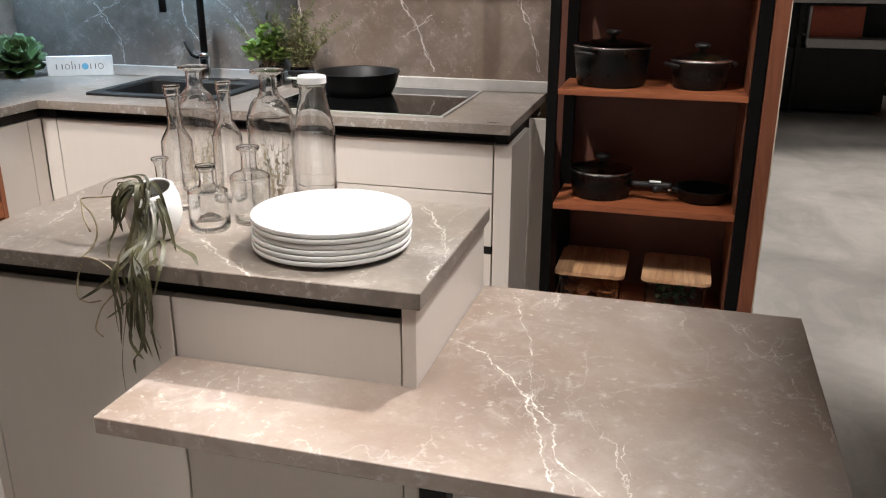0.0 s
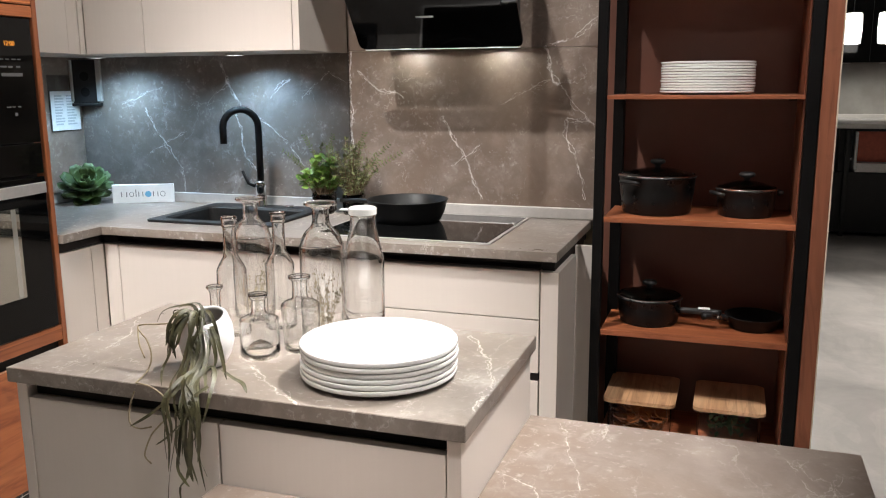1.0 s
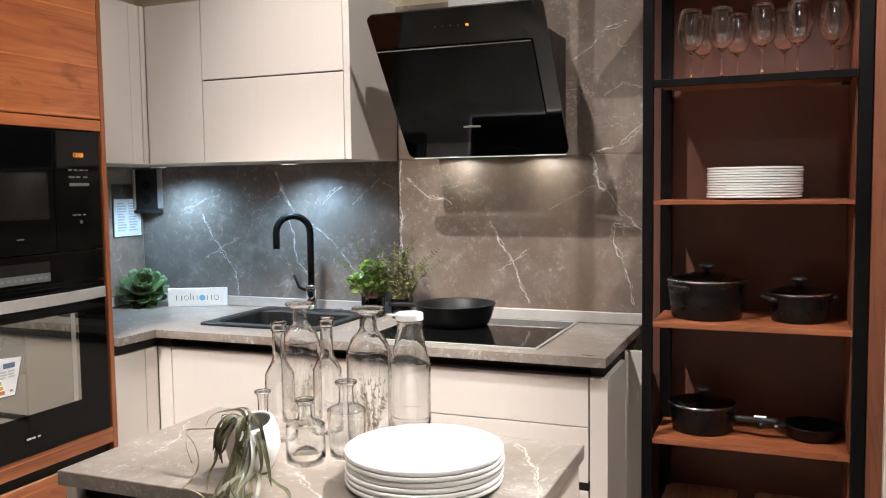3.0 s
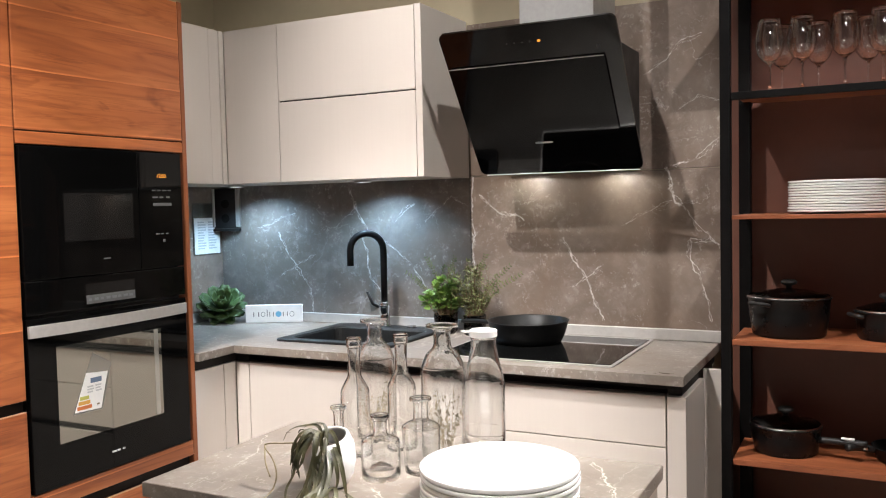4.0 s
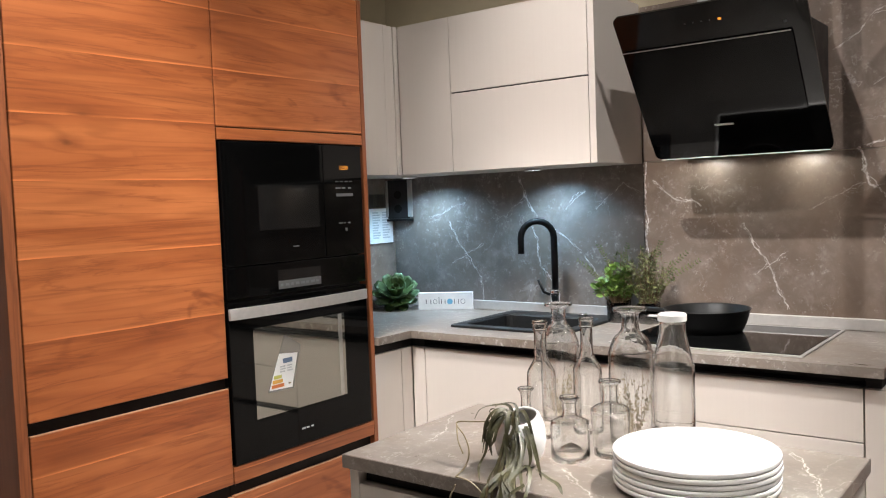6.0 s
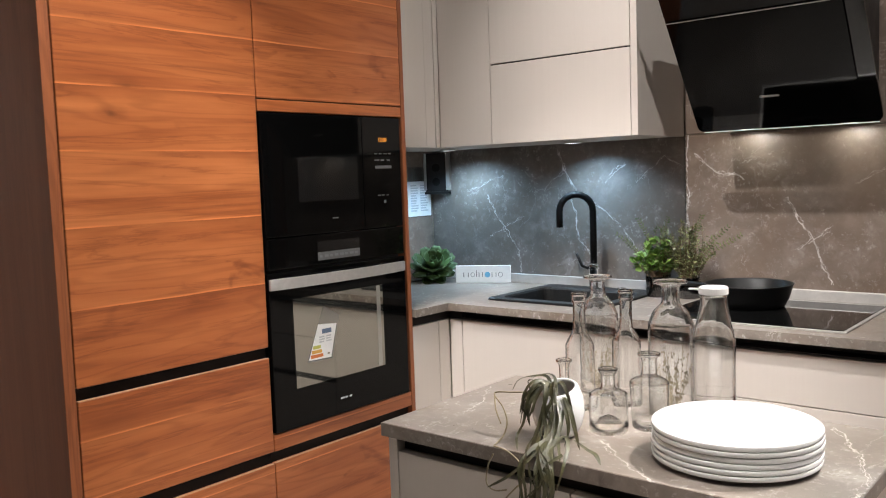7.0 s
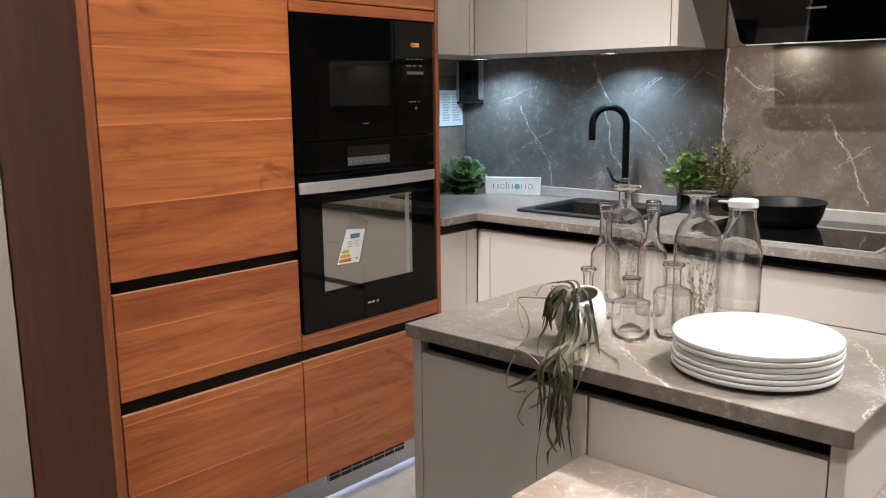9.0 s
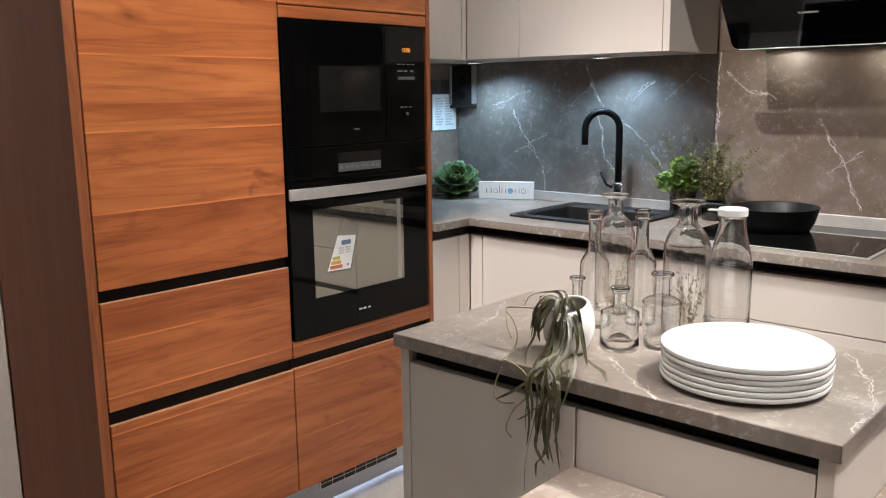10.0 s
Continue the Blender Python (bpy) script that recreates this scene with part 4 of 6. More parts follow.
part("label_sleeve", prism([(-1.305, 0.812), (-1.199, 0.808), (-1.160, 0.945), (-1.228, 0.985)], 0, 0.6068, 0.6071), M["sleeve"], door, "clear plastic label sleeve")
tag = part("energy_label", prism([(-1.300, 0.818), (-1.205, 0.814), (-1.176, 0.920), (-1.254, 0.928)], 0, 0.6073, 0.6078), M["paper"], door, "hanging energy label with coloured bars")
LABEL_COLOURS = [plain_material("label_colour", c, 0.6, 0, 0.05, 40, 0) for c in ((0.55, 0.16, 0.04), (0.62, 0.34, 0.06), (0.45, 0.45, 0.10), (0.12, 0.17, 0.26))]
for i, (y, w, z, h) in enumerate(((-1.291, 0.052, 0.822, 0.011), (-1.286, 0.042, 0.836, 0.011), (-1.280, 0.032, 0.850, 0.011), (-1.240, 0.040, 0.895, 0.015))):
    part("label_bar", box(0.6079, 0.6082, y, y + w, z, z + h, 0), LABEL_COLOURS[i], tag)
bars(tag, "x", -1.256, 0.866, -1.196, 0.890, 2, 0.6079, M["print_pale"], rows=3)
bars(tag, "x", -1.222, 0.824, -1.206, 0.834, 1, 0.6079, M["print_dark"])

# ---- hood ----
hood = thing("cooker_hood", (1.70, -0.2, 1.5), "black glass slanted cooker hood with a steel chimney", "cooker hood")
HX0, HX1 = 1.410, 1.997
lowp, highp = Vector((0, -0.166, 1.505)), Vector((0, -0.499, 1.950))
slope = highp - lowp
nrm = Vector((0, -slope.z, slope.y)).normalized()
if nrm.y > 0:
    nrm = -nrm


def hood_sheet(u0, u1, s0, s1, off, thick, r, n=5):
    """A rounded sheet on the slanted plane."""
    ln = slope.length
    out = rounded(u0, u1, s0 * ln, s1 * ln, r, n)
    bm = bmesh.new()
    d = slope.normalized()
    lo = [bm.verts.new(Vector((x, 0, 0)) + lowp + d * s + nrm * off) for x, s in out]
    hi = [bm.verts.new(Vector((x, 0, 0)) + lowp + d * s + nrm * (off + thick)) for x, s in out]
    bm.faces.new(lo)
    bm.faces.new(hi[::-1])
    for i in range(len(out)):
        j = (i + 1) % len(out)
        bm.faces.new((lo[i], hi[i], hi[j], lo[j]))
    return bm


part("glass_front", hood_sheet(HX0, HX1, 0, 1, -0.010, 0.010, 0.022), M["black_glass"], hood, "slanted black glass front")
flap = part("glass_flap", hood_sheet(HX0 + 0.004, HX1 - 0.052, 0.115, 0.775, 0.002, 0.006, 0.010), M["oven_face"], hood, "raised black glass flap")
part("trim", hood_sheet(HX0 + 0.006, HX1 - 0.054, 0.772, 0.7765, 0.008, 0.0006, 0.0006, 2), M["steel"], flap, "thin steel edge trim")
part("logo_bar", hood_sheet(1.650, 1.712, 0.226, 0.238, 0.0085, 0.0006, 0.002, 2), M["paper"], flap, "small pale logo bar")
part("indicator", hood_sheet(1.741, 1.751, 0.888, 0.902, 0.0002, 0.0006, 0.002, 2), M["led_amber"], hood, "small amber indicator light")
for i in range(4):
    part("control_mark", hood_sheet(1.636 + 0.026 * i, 1.641 + 0.026 * i, 0.893, 0.899, 0.0002, 0.0005, 0.0015, 2), M["print_dim"], hood, "dim control mark")
part("indicator", hood_sheet(1.925, 1.934, 0.815, 0.830, 0.0002, 0.0006, 0.002, 2), M["print"], hood)
part("body", prism([(-0.002, 1.52), (-0.150, 1.52), (-0.40, 1.862), (-0.40, 1.915), (-0.002, 1.915)], 0, 1.455, 1.945, 0.002), M["black"], hood)
part("chimney", box(1.603, 1.862, -0.262, -0.002, 1.915, 2.75, 0.002), M["chimney"], hood, "brushed steel chimney")
# glow added for the bright line of light along the lower edge
part("edge_glow_strip", box(1.425, 1.982, -0.156, -0.150, 1.5025, 1.5045, 0.0005), M["edge_glow"], hood, "thin added glow for the bright lower edge")
part("vent_plate", box(1.46, 1.94, -0.150, -0.010, 1.508, 1.520, 0.001), M["steel"], hood)
for x in (1.55, 1.88):
    part("lamp", lathe([(0, -0.001), (0.022, -0.001), (0.022, 0.0005)], (x, -0.095, 1.508), 20), M["led"], hood, "glowing lamp")

# ---- island ----
isl = thing("island_cabinet", (1.88, -1.6, 0), "cream lacquered kitchen island cabinet with black grip channel", "kitchen island")
IX0, IX1, IY0, IY1 = 1.446, 2.317, -1.837, -1.362
part("side_panel", box(1.461, 1.484, IY0 + 0.004, IY1 - 0.012, 0.0, ISL - THICK - 0.001, 0.0015), M["cream"], isl)
part("side_panel", box(2.287, 2.310, IY0 + 0.004, IY1 - 0.012, 0.0, ISL - THICK - 0.001, 0.0015), M["cream"], isl)
part("carcass", box(1.486, 2.285, IY0 + 0.035, IY1 - 0.014, 0.08, 0.836, 0.001), M["cream_dull"], isl)
part("door", box(1.4865, 1.8830, IY0 + 0.004, IY0 + 0.0235, 0.09, 0.836, 0.0015), M["cream"], isl)
part("drawer_front", box(1.8865, 2.2850, IY0 + 0.004, IY0 + 0.0235, 0.09, 0.836, 0.0015), M["cream"], isl)
part("grip_channel", box(1.4855, 2.2855, IY0 + 0.026, IY0 + 0.034, 0.8365, ISL - THICK - 0.001, 0), M["gola"], isl, "black recessed grip channel")
part("back_panel", box(1.486, 2.285, IY1 - 0.0135, IY1 - 0.012, 0.0, ISL - THICK - 0.001, 0), M["cream"], isl)
isl_top = thing("island_worktop", (1.88, -1.6, ISL - THICK), "brown veined stone worktop lying on the island cabinet", "worktop")
part("slab", box(IX0, IX1, IY0, IY1, ISL - THICK, ISL, 0.0015), M["stone_island"], isl_top)
for x0, x1, y0, y1 in ((IX0, IX1, IY0 - 0.0011, IY0 - 0.0001), (IX0, IX1, IY1 + 0.0001, IY1 + 0.0011), (IX0 - 0.0011, IX0 - 0.0001, IY0, IY1), (IX1 + 0.0001, IX1 + 0.0011, IY0, IY1)):
    part("edge_band", box(x0, x1, y0, y1, ISL - THICK + 0.0008, ISL - 0.0009, 0.0003), M["stone_island"], isl_top, "stone-patterned edge band")

table = thing("bar_table", (2.4, -1.7, 0), "low L-shaped brown stone bar table wrapped round the island", "table")
TX0, TX1, TY0, TY1 = 1.880, 2.921, -2.045, -1.379
tb = prism([(TX0, TY0), (TX1, TY0), (TX1, TY1), (2.3125, TY1), (2.3125, IY0 + 0.0025), (TX0, IY0 + 0.0025)], 2, TAB - THICK, TAB, 0.002)
part("tabletop", tb, M["stone_table"], table)
part("leg_panel", box(2.86, 2.885, TY0 + 0.05, TY1 - 0.05, 0.0, TAB - THICK - 0.001, 0.002), M["cream"], table)
part("leg_post", box(2.36, 2.40, TY0 + 0.06, TY0 + 0.10, 0.0, TAB - THICK - 0.001, 0.002), M["black_metal"], table)

# ---- sink, tap, hob ----
sink = thing("kitchen_sink", (0.9, -0.28, TOP), "black composite inset sink with drainer", "sink")
SX0, SX1, SY0, SY1 = 0.700, 1.200, -0.490, -0.040


def sink_bowl():
    bm = bmesh.new()
    rings = []
    for (x0, x1, y0, y1, r, z) in ((SX0, SX1, SY0, SY1, 0.02, -0.001), (SX0, SX1, SY0, SY1, 0.02, 0.006), (SX0 + 0.004, SX1 - 0.004, SY0 + 0.004, SY1 - 0.004, 0.02, 0.008), (SX0 + 0.040, SX1 - 0.040, SY0 + 0.042, SY1 - 0.094, 0.03, 0.008), (SX0 + 0.045, SX1 - 0.045, SY0 + 0.047, SY1 - 0.099, 0.03, 0.001), (SX0 + 0.055, SX1 - 0.055, SY0 + 0.057, SY1 - 0.109, 0.04, -0.17), (SX0 + 0.075, SX1 - 0.075, SY0 + 0.077, SY1 - 0.129, 0.04, -0.185)):
        rings.append([bm.verts.new((x, y, TOP + 0.0015 + z)) for x, y in rounded(x0, x1, y0, y1, r, 4)])
    for a, b in zip(rings, rings[1:]):
        for i in range(len(a)):
            j = (i + 1) % len(a)
            bm.faces.new((a[i], a[j], b[j], b[i]))
    bm.faces.new(rings[-1])
    return bm


part("bowl", sink_bowl(), M["sink"], sink)
part("overflow_button", lathe([(0, 0.018), (0.016, 0.018), (0.020, 0.014), (0.020, 0.0095), (0, 0.0095)], (1.055, -0.082, TOP), 24), M["chrome"], sink, "chrome control button", smooth=True)

tap = thing("kitchen_tap", (0.935, -0.085, TOP), "matt black curved kitchen tap with chrome base", "tap")
tx, ty = 0.935, -0.085
part("base", lathe([(0, 0.010), (0.026, 0.010), (0.026, 0.016), (0.021, 0.020), (0.020, 0.085), (0.022, 0.088), (0.022, 0.105), (0.017, 0.110), (0, 0.110)], (tx, ty, TOP), 28), M["chrome"], tap, "chrome base", smooth=True)
pth = [(tx, ty, TOP + 0.108), (tx, ty, TOP + 0.2), (tx, ty, TOP + 0.305)]
pr = 0.066
aim = Vector((-0.78, -0.62, 0)).normalized()
for k in range(0, 11):
    a = math.pi * k / 10
    pth.append(Vector((tx, ty, TOP + 0.318)) + aim * (pr - pr * math.cos(a)) + Vector((0, 0, pr * math.sin(a))))
endp_ = Vector(pth[-1])
pth += [endp_ + Vector((0, 0, -0.03)), endp_ + Vector((0, 0, -0.062))]
part("spout", tube(pth, 0.0135, 16), M["black_metal"], tap, "matt black spout", smooth=True)
part("lever", tube([(tx - 0.018, ty - 0.012, TOP + 0.088), (tx - 0.040, ty - 0.024, TOP + 0.100), (tx - 0.058, ty - 0.034, TOP + 0.150)], 0.006, 10), M["black_metal"], tap, "black lever", smooth=True)
part("lever_collar", lathe([(0.0212, 0.086), (0.0235, 0.088), (0.0235, 0.104), (0.0212, 0.106)], (tx, ty, TOP), 28), M["chrome"], tap, "chrome collar", smooth=True)

hob = thing("hob", (1.70, -0.31, TOP), "black glass induction hob with a steel frame", "hob")
part("frame", box(1.398, 1.996, -0.562, -0.040, TOP + 0.0005, TOP + 0.005, 0.001), M["steel"], hob, "steel frame")
part("glass", box(1.408, 1.986, -0.552, -0.060, TOP + 0.0051, TOP + 0.0068, 0.0005), M["black_glass"], hob, "black glass plate")


# ---- open shelf unit ----
sh = thing("shelf_unit", (2.60, -0.2, 0), "open shelf unit with black metal posts and red-brown wooden boards", "shelf unit")
SZ = (0.25, 0.617, 0.979, 1.349, 1.711, 2.076)
part("back_panel", box(2.2345, 2.8925, -0.030, -0.014, 0.0, 2.50, 0.001), M["wood_shelf"], sh)
part("side_panel", box(2.8945, 2.936, SH_Y - 0.012, 0.012, 0.0, 2.50, 0.0015), M["wood_side"], sh, "thick red-brown side panel")
part("side_lining", box(2.852, 2.8925, SH_Y + 0.032, -0.031, 0.0, 2.48, 0.001), M["wood_side"], sh, "red-brown inner side lining")
part("edge_band", box(2.9362, 2.9400, SH_Y - 0.011, 0.012, 0.0, 2.50, 0.0005), M["edge"], sh, "pale edge band")
for x0, x1, y0, y1 in ((2.270, 2.300, SH_Y, SH_Y + 0.030), (2.857, 2.893, SH_Y, SH_Y + 0.030), (2.288, 2.324, -0.100, -0.065)):
    part("post", box(x0, x1, y0, y1, 0.0, 2.48, 0.0015), M["black_metal"], sh, "black square metal post")
for z in SZ:
    high = z > 1.5
    thick = 0.005 if high else 0.012 if z > 1.3 else 0.017
    y0 = SH_Y + (0.026 if high else 0.004)
    # rear corners are notched at the brackets, so light falls onto the back panel
    part("shelf_board", prism([(2.302, y0), (2.8555, y0), (2.8555, SH_Y + 0.031), (2.8515, SH_Y + 0.031), (2.8515, -0.052), (2.795, -0.052), (2.795, -0.031), (2.350, -0.031), (2.350, -0.052), (2.302, -0.052)], 2, z - thick, z, 0.0012), M["wood_board"], sh)
    if high:
        part("shelf_rail", box(2.301, 2.8565, SH_Y + 0.0015, SH_Y + 0.024, z - 0.022, z - 0.0006, 0.001), M["black_metal"], sh, "black rail in front of the board")
    for x in (2.3015, 2.827):
        part("bracket", box(x, x + 0.024, -0.066, -0.0525, z - thick - 0.010, z - thick - 0.0005, 0.001), M["black_metal"], sh, "small black board bracket")


# ---- plates ----
def plate(at, r, h, lip, group, label):
    p = [(0, 0.0), (r * 0.52, 0.0), (r * 0.56, 0.003), (r * 0.66, 0.005), (r * 0.972, h - lip), (r * 0.994, h - lip * 0.84), (r, h - lip * 0.62), (r, h - 0.0008), (r * 0.996, h), (r * 0.985, h), (r * 0.70, 0.0095), (r * 0.62, 0.007), (0, 0.0065)]
    ob = new("plate", mesh_of("plate", lathe(p, (0, 0, 0), 64), M["white"], True))
    ob.location = at
    return tagged(ob, label, "plate", group)


rng = random.Random(4)
for i in range(6):
    plate((2.105 + rng.uniform(-0.0014, 0.0014), -1.660 + rng.uniform(-0.0014, 0.0014), ISL + 0.0005 + 0.0095 * i), 0.1375, 0.0155, 0.0090, "stacked plates on the island", "glossy white dinner plate in a stack on the island")
for i in range(12):
    plate((2.583 + rng.uniform(-0.002, 0.002), -0.200 + rng.uniform(-0.002, 0.002), SZ[3] + 0.0006 + 0.0078 * i), 0.139, 0.0115, 0.0064, "stacked plates on the shelf", "white plate in a tall stack on the shelf")


# ---- glass bottles ----
def shell(outer, wall, floor, punt=0.0):
    """A closed glass shell: the outer profile, then an inner one a wall's thickness inside."""
    inner = [(max(0.002, r - wall), z) for r, z in outer if z > floor + 0.004 and r > 0]
    base = [(0, 0.0 + punt * 0.5)] + ([(outer[1][0] * 0.55, 0.0015 + punt * 0.2)] if punt else []) + outer[1:]
    return base + [(outer[-1][0] - wall * 0.5, outer[-1][1] + wall * 0.3)] + inner[::-1] + [(outer[2][0] - wall * 1.6, floor + 0.002), (outer[2][0] * 0.5, floor + punt * 0.7), (0, floor + punt)]


def soft(profile, n=3):
    """A smoother profile through the given points."""
    pts = smooth_path([(r, z, 0) for r, z in profile], n)
    return [(max(0.0, p.x), p.y) for p in pts]


BIG = [(0.002, 0.0), (0.037, 0.0), (0.041, 0.004), (0.042, 0.02), (0.042, 0.165), (0.040, 0.185), (0.032, 0.205), (0.021, 0.217), (0.0165, 0.226), (0.0160, 0.245), (0.017, 0.254), (0.027, 0.260), (0.0300, 0.264)]
TALL = [(0.002, 0.0), (0.026, 0.0), (0.0295, 0.004), (0.030, 0.02), (0.030, 0.120), (0.028, 0.138), (0.019, 0.155), (0.0135, 0.170), (0.0130, 0.220), (0.0152, 0.223), (0.0152, 0.242)]
MILK = [(0.002, 0.0), (0.037, 0.0), (0.041, 0.004), (0.042, 0.02), (0.042, 0.135), (0.040, 0.155), (0.032, 0.190), (0.0265, 0.214), (0.0258, 0.228), (0.0258, 0.239)]
JUG = [(0.002, 0.0), (0.030, 0.0), (0.0325, 0.004), (0.034, 0.02), (0.037, 0.080), (0.036, 0.090), (0.026, 0.097), (0.0160, 0.102), (0.0145, 0.112), (0.0145, 0.132), (0.020, 0.140), (0.0205, 0.144)]
SQUAT = [(0.002, 0.0), (0.034, 0.0), (0.0365, 0.004), (0.037, 0.012), (0.0365, 0.066), (0.034, 0.074), (0.022, 0.080), (0.0140, 0.086), (0.0135, 0.108), (0.0165, 0.112), (0.0175, 0.120)]
BUD = [(0.002, 0.0), (0.020, 0.0), (0.024, 0.004), (0.0255, 0.015), (0.023, 0.032), (0.014, 0.052), (0.0105, 0.068), (0.0105, 0.098), (0.0150, 0.108), (0.0155, 0.112)]


def bottle(name, profile, x, y, label, wall=0.0020, floor=0.006, punt=0.0, fine=True):
    core = [profile[0]] + soft(profile[1:], 3)
    t = thing(name, (x, y, ISL + 0.0006), label, "glass bottle", "glass bottles on the island")
    part("glass_body", lathe(shell(core, wall, floor, punt), (0, 0, 0), 48), M["glass"], t, smooth=True, world_space=False)
    lip = profile[-1]
    part("lip", lathe([(lip[0] - 0.0022, lip[1] - 0.005), (lip[0] + 0.0006, lip[1] - 0.0045), (lip[0] + 0.0012, lip[1] - 0.002), (lip[0] + 0.0004, lip[1] + 0.0006), (lip[0] - 0.0022, lip[1] + 0.0004), (lip[0] - 0.0022, lip[1] - 0.005)], (0, 0, 0), 40), M["thick_glass"], t, "thick rolled lip", smooth=True, world_space=False)
    return t


b1 = bottle("glass_bottle", BIG, 1.711, -1.420, "clear round-shouldered glass bottle with a painted meadow sprig")
b2 = bottle("glass_bottle", BIG, 1.912, -1.490, "clear round-shouldered glass bottle with a painted flower spray")
b2.scale = (1.06, 1.06, 1.03)
bottle("glass_bottle", TALL, 1.730, -1.532, "slim clear glass bottle with a long neck")
bottle("glass_bottle", TALL, 1.796, -1.455, "slim clear glass bottle with a long neck")
milk = bottle("glass_bottle", MILK, 1.967, -1.412, "clear glass milk bottle with a white lid")
part("lid", lathe([(0, 0.254), (0.0262, 0.254), (0.0286, 0.2515), (0.0288, 0.240), (0.0278, 0.239), (0.0274, 0.2405), (0, 0.2405)], (0, 0, 0), 40), M["white"], milk, "white plastic lid", smooth=False, world_space=False)
part("lid_tab", prism([(-0.050, -0.006), (-0.027, -0.010), (-0.027, 0.010), (-0.050, 0.006)], 2, 0.2455, 0.2485, 0.001), M["white"], milk, "white pull tab", world_space=False)
bottle("glass_vase", JUG, 1.909, -1.580, "squat clear glass flask with a flared lip")
bottle("glass_vase", SQUAT, 1.855, -1.641, "small clear glass flask with a raised base", 0.003, 0.007, 0.026)
bottle("glass_vase", BUD, 1.724, -1.585, "tiny clear glass bud vase")


def sprig(parent, r, z0, height, seed, angle):
    """A painted sprig that follows the bottle's wall: thin stems and petals."""
    rg = random.Random(seed)
    bm = bmesh.new()

    def on(a, z):
        return Vector((r * math.cos(a), r * math.sin(a), z))

    for k in range(15):
        a0 = angle + rg.uniform(-0.25, 0.25)
        a1 = angle + rg.uniform(-1.0, 1.0)
        h = height * rg.uniform(0.5, 1.0)
        tube([on(a0 + (a1 - a0) * s, z0 + h * s) for s in (0, 0.25, 0.5, 0.75, 1)], 0.0004, 4, bm)
        for j in range(14):
            s = rg.uniform(0.2, 1.0)
            c = on(a0 + (a1 - a0) * s + rg.uniform(-0.10, 0.10), z0 + h * s + rg.uniform(-0.003, 0.003))
            w = rg.uniform(0.0008, 0.0019)
            tang = Vector((-c.y, c.x, 0)).normalized()
            bm.faces.new([bm.verts.new(c + tang * (w * math.cos(q)) + Vector((0, 0, 1.5 * w * math.sin(q)))) for q in (0.3, 1.4, 2.4, 3.5, 4.6, 5.6)])
    part("painted_sprig", bm, M["print_dark"], parent, "painted dark sprig", world_space=False)


sprig(b1, 0.0424, 0.02, 0.125, 3, -0.95)
sprig(b2, 0.0424, 0.02, 0.135, 8, -1.05)


# ---- trailing plant in a white pot ----
def ribbon(points, width, n=6, twist=(0.0, 0.0)):
    """A strap leaf: a shallow V that tapers to a tip and turns on its way."""
    bm = bmesh.new()
    pts = smooth_path(points, n)
    rows = []
    m = len(pts) - 1
    for k, p in enumerate(pts):
        d = (pts[min(k + 1, m)] - pts[max(k - 1, 0)]).normalized()
        side = d.cross(Vector((0.2, -0.5, 1)) if abs(d.z) < 0.9 else Vector((0.35, -1, 0.1))).normalized()
        up = side.cross(d).normalized()
        s = k / m
        t = twist[0] + twist[1] * s
        side, up = math.cos(t) * side + math.sin(t) * up, math.cos(t) * up - math.sin(t) * side
        w = max(0.92 * width * (0.60 + 0.8 * s) * (1 - s) ** 0.5, width * 0.05)
        rows.append([bm.verts.new(p + side * w * a + up * b) for a, b in ((-1, 0.22 * w), (0, -0.0004), (1, 0.22 * w), (0, 0.0004))])
    for a, b in zip(rows, rows[1:]):
        for i, j in ((0, 1), (1, 2), (2, 3), (3, 0)):
            bm.faces.new((a[i], a[j], b[j], b[i]))
    bm.faces.new(rows[0])
    bm.faces.new(rows[-1][::-1])
    return bm


PX, PY = 1.790, -1.715
plant = thing("trailing_plant", (PX, PY, ISL + 0.0006), "olive-green trailing plant in a white egg-shaped pot on the island", "potted plant")
potp = [(0, 0.0), (0.026, 0.0), (0.033, 0.004), (0.044, 0.025), (0.0495, 0.052), (0.047, 0.078), (0.038, 0.098), (0.0335, 0.102), (0.031, 0.100), (0.035, 0.092), (0.043, 0.070), (0.040, 0.03), (0, 0.02)]
pot_bm = lathe(potp, (0, 0, 0), 40)
for v in pot_bm.verts:  # the mouth is cut at a slant
    v.co.z = v.co.z * 0.90 + 0.30 * v.co.y * max(0.0, min(1.0, (v.co.z - 0.050) / 0.045))
part("pot", pot_bm, M["white"], plant, "glossy white egg-shaped pot", smooth=True, world_space=False)
part("soil", lathe([(0, 0.074), (0.020, 0.074), (0.039, 0.070), (0.039, 0.066), (0, 0.066)], (0, 0, 0), 20), M["soil"], plant, "dark soil", world_space=False)
rg = random.Random(11)


def leaf_at(pts, w):
    part("leaf", ribbon(pts, w, 5, (rg.uniform(-0.7, 0.7), rg.uniform(-1.3, 1.3))), M["leaf"], plant, smooth=False, world_space=False)


# a few leaves that fall down the pot's front
for k in range(9):
    a = -1.70 + rg.uniform(-1.1, 0.9)
    dx, dy = math.cos(a), math.sin(a)
    out, low = rg.uniform(0.052, 0.060), rg.uniform(0.015, 0.045)
    leaf_at([(dx * 0.014, dy * 0.012, 0.080), (dx * 0.030, dy * 0.034, 0.098), (dx * out, dy * out, 0.078), (dx * (out + 0.010), dy * (out + 0.010), (low + 0.08) / 2), (dx * (out + 0.008) + rg.uniform(-0.015, 0.015), dy * (out + 0.012), low)], rg.uniform(0.0046, 0.0058))
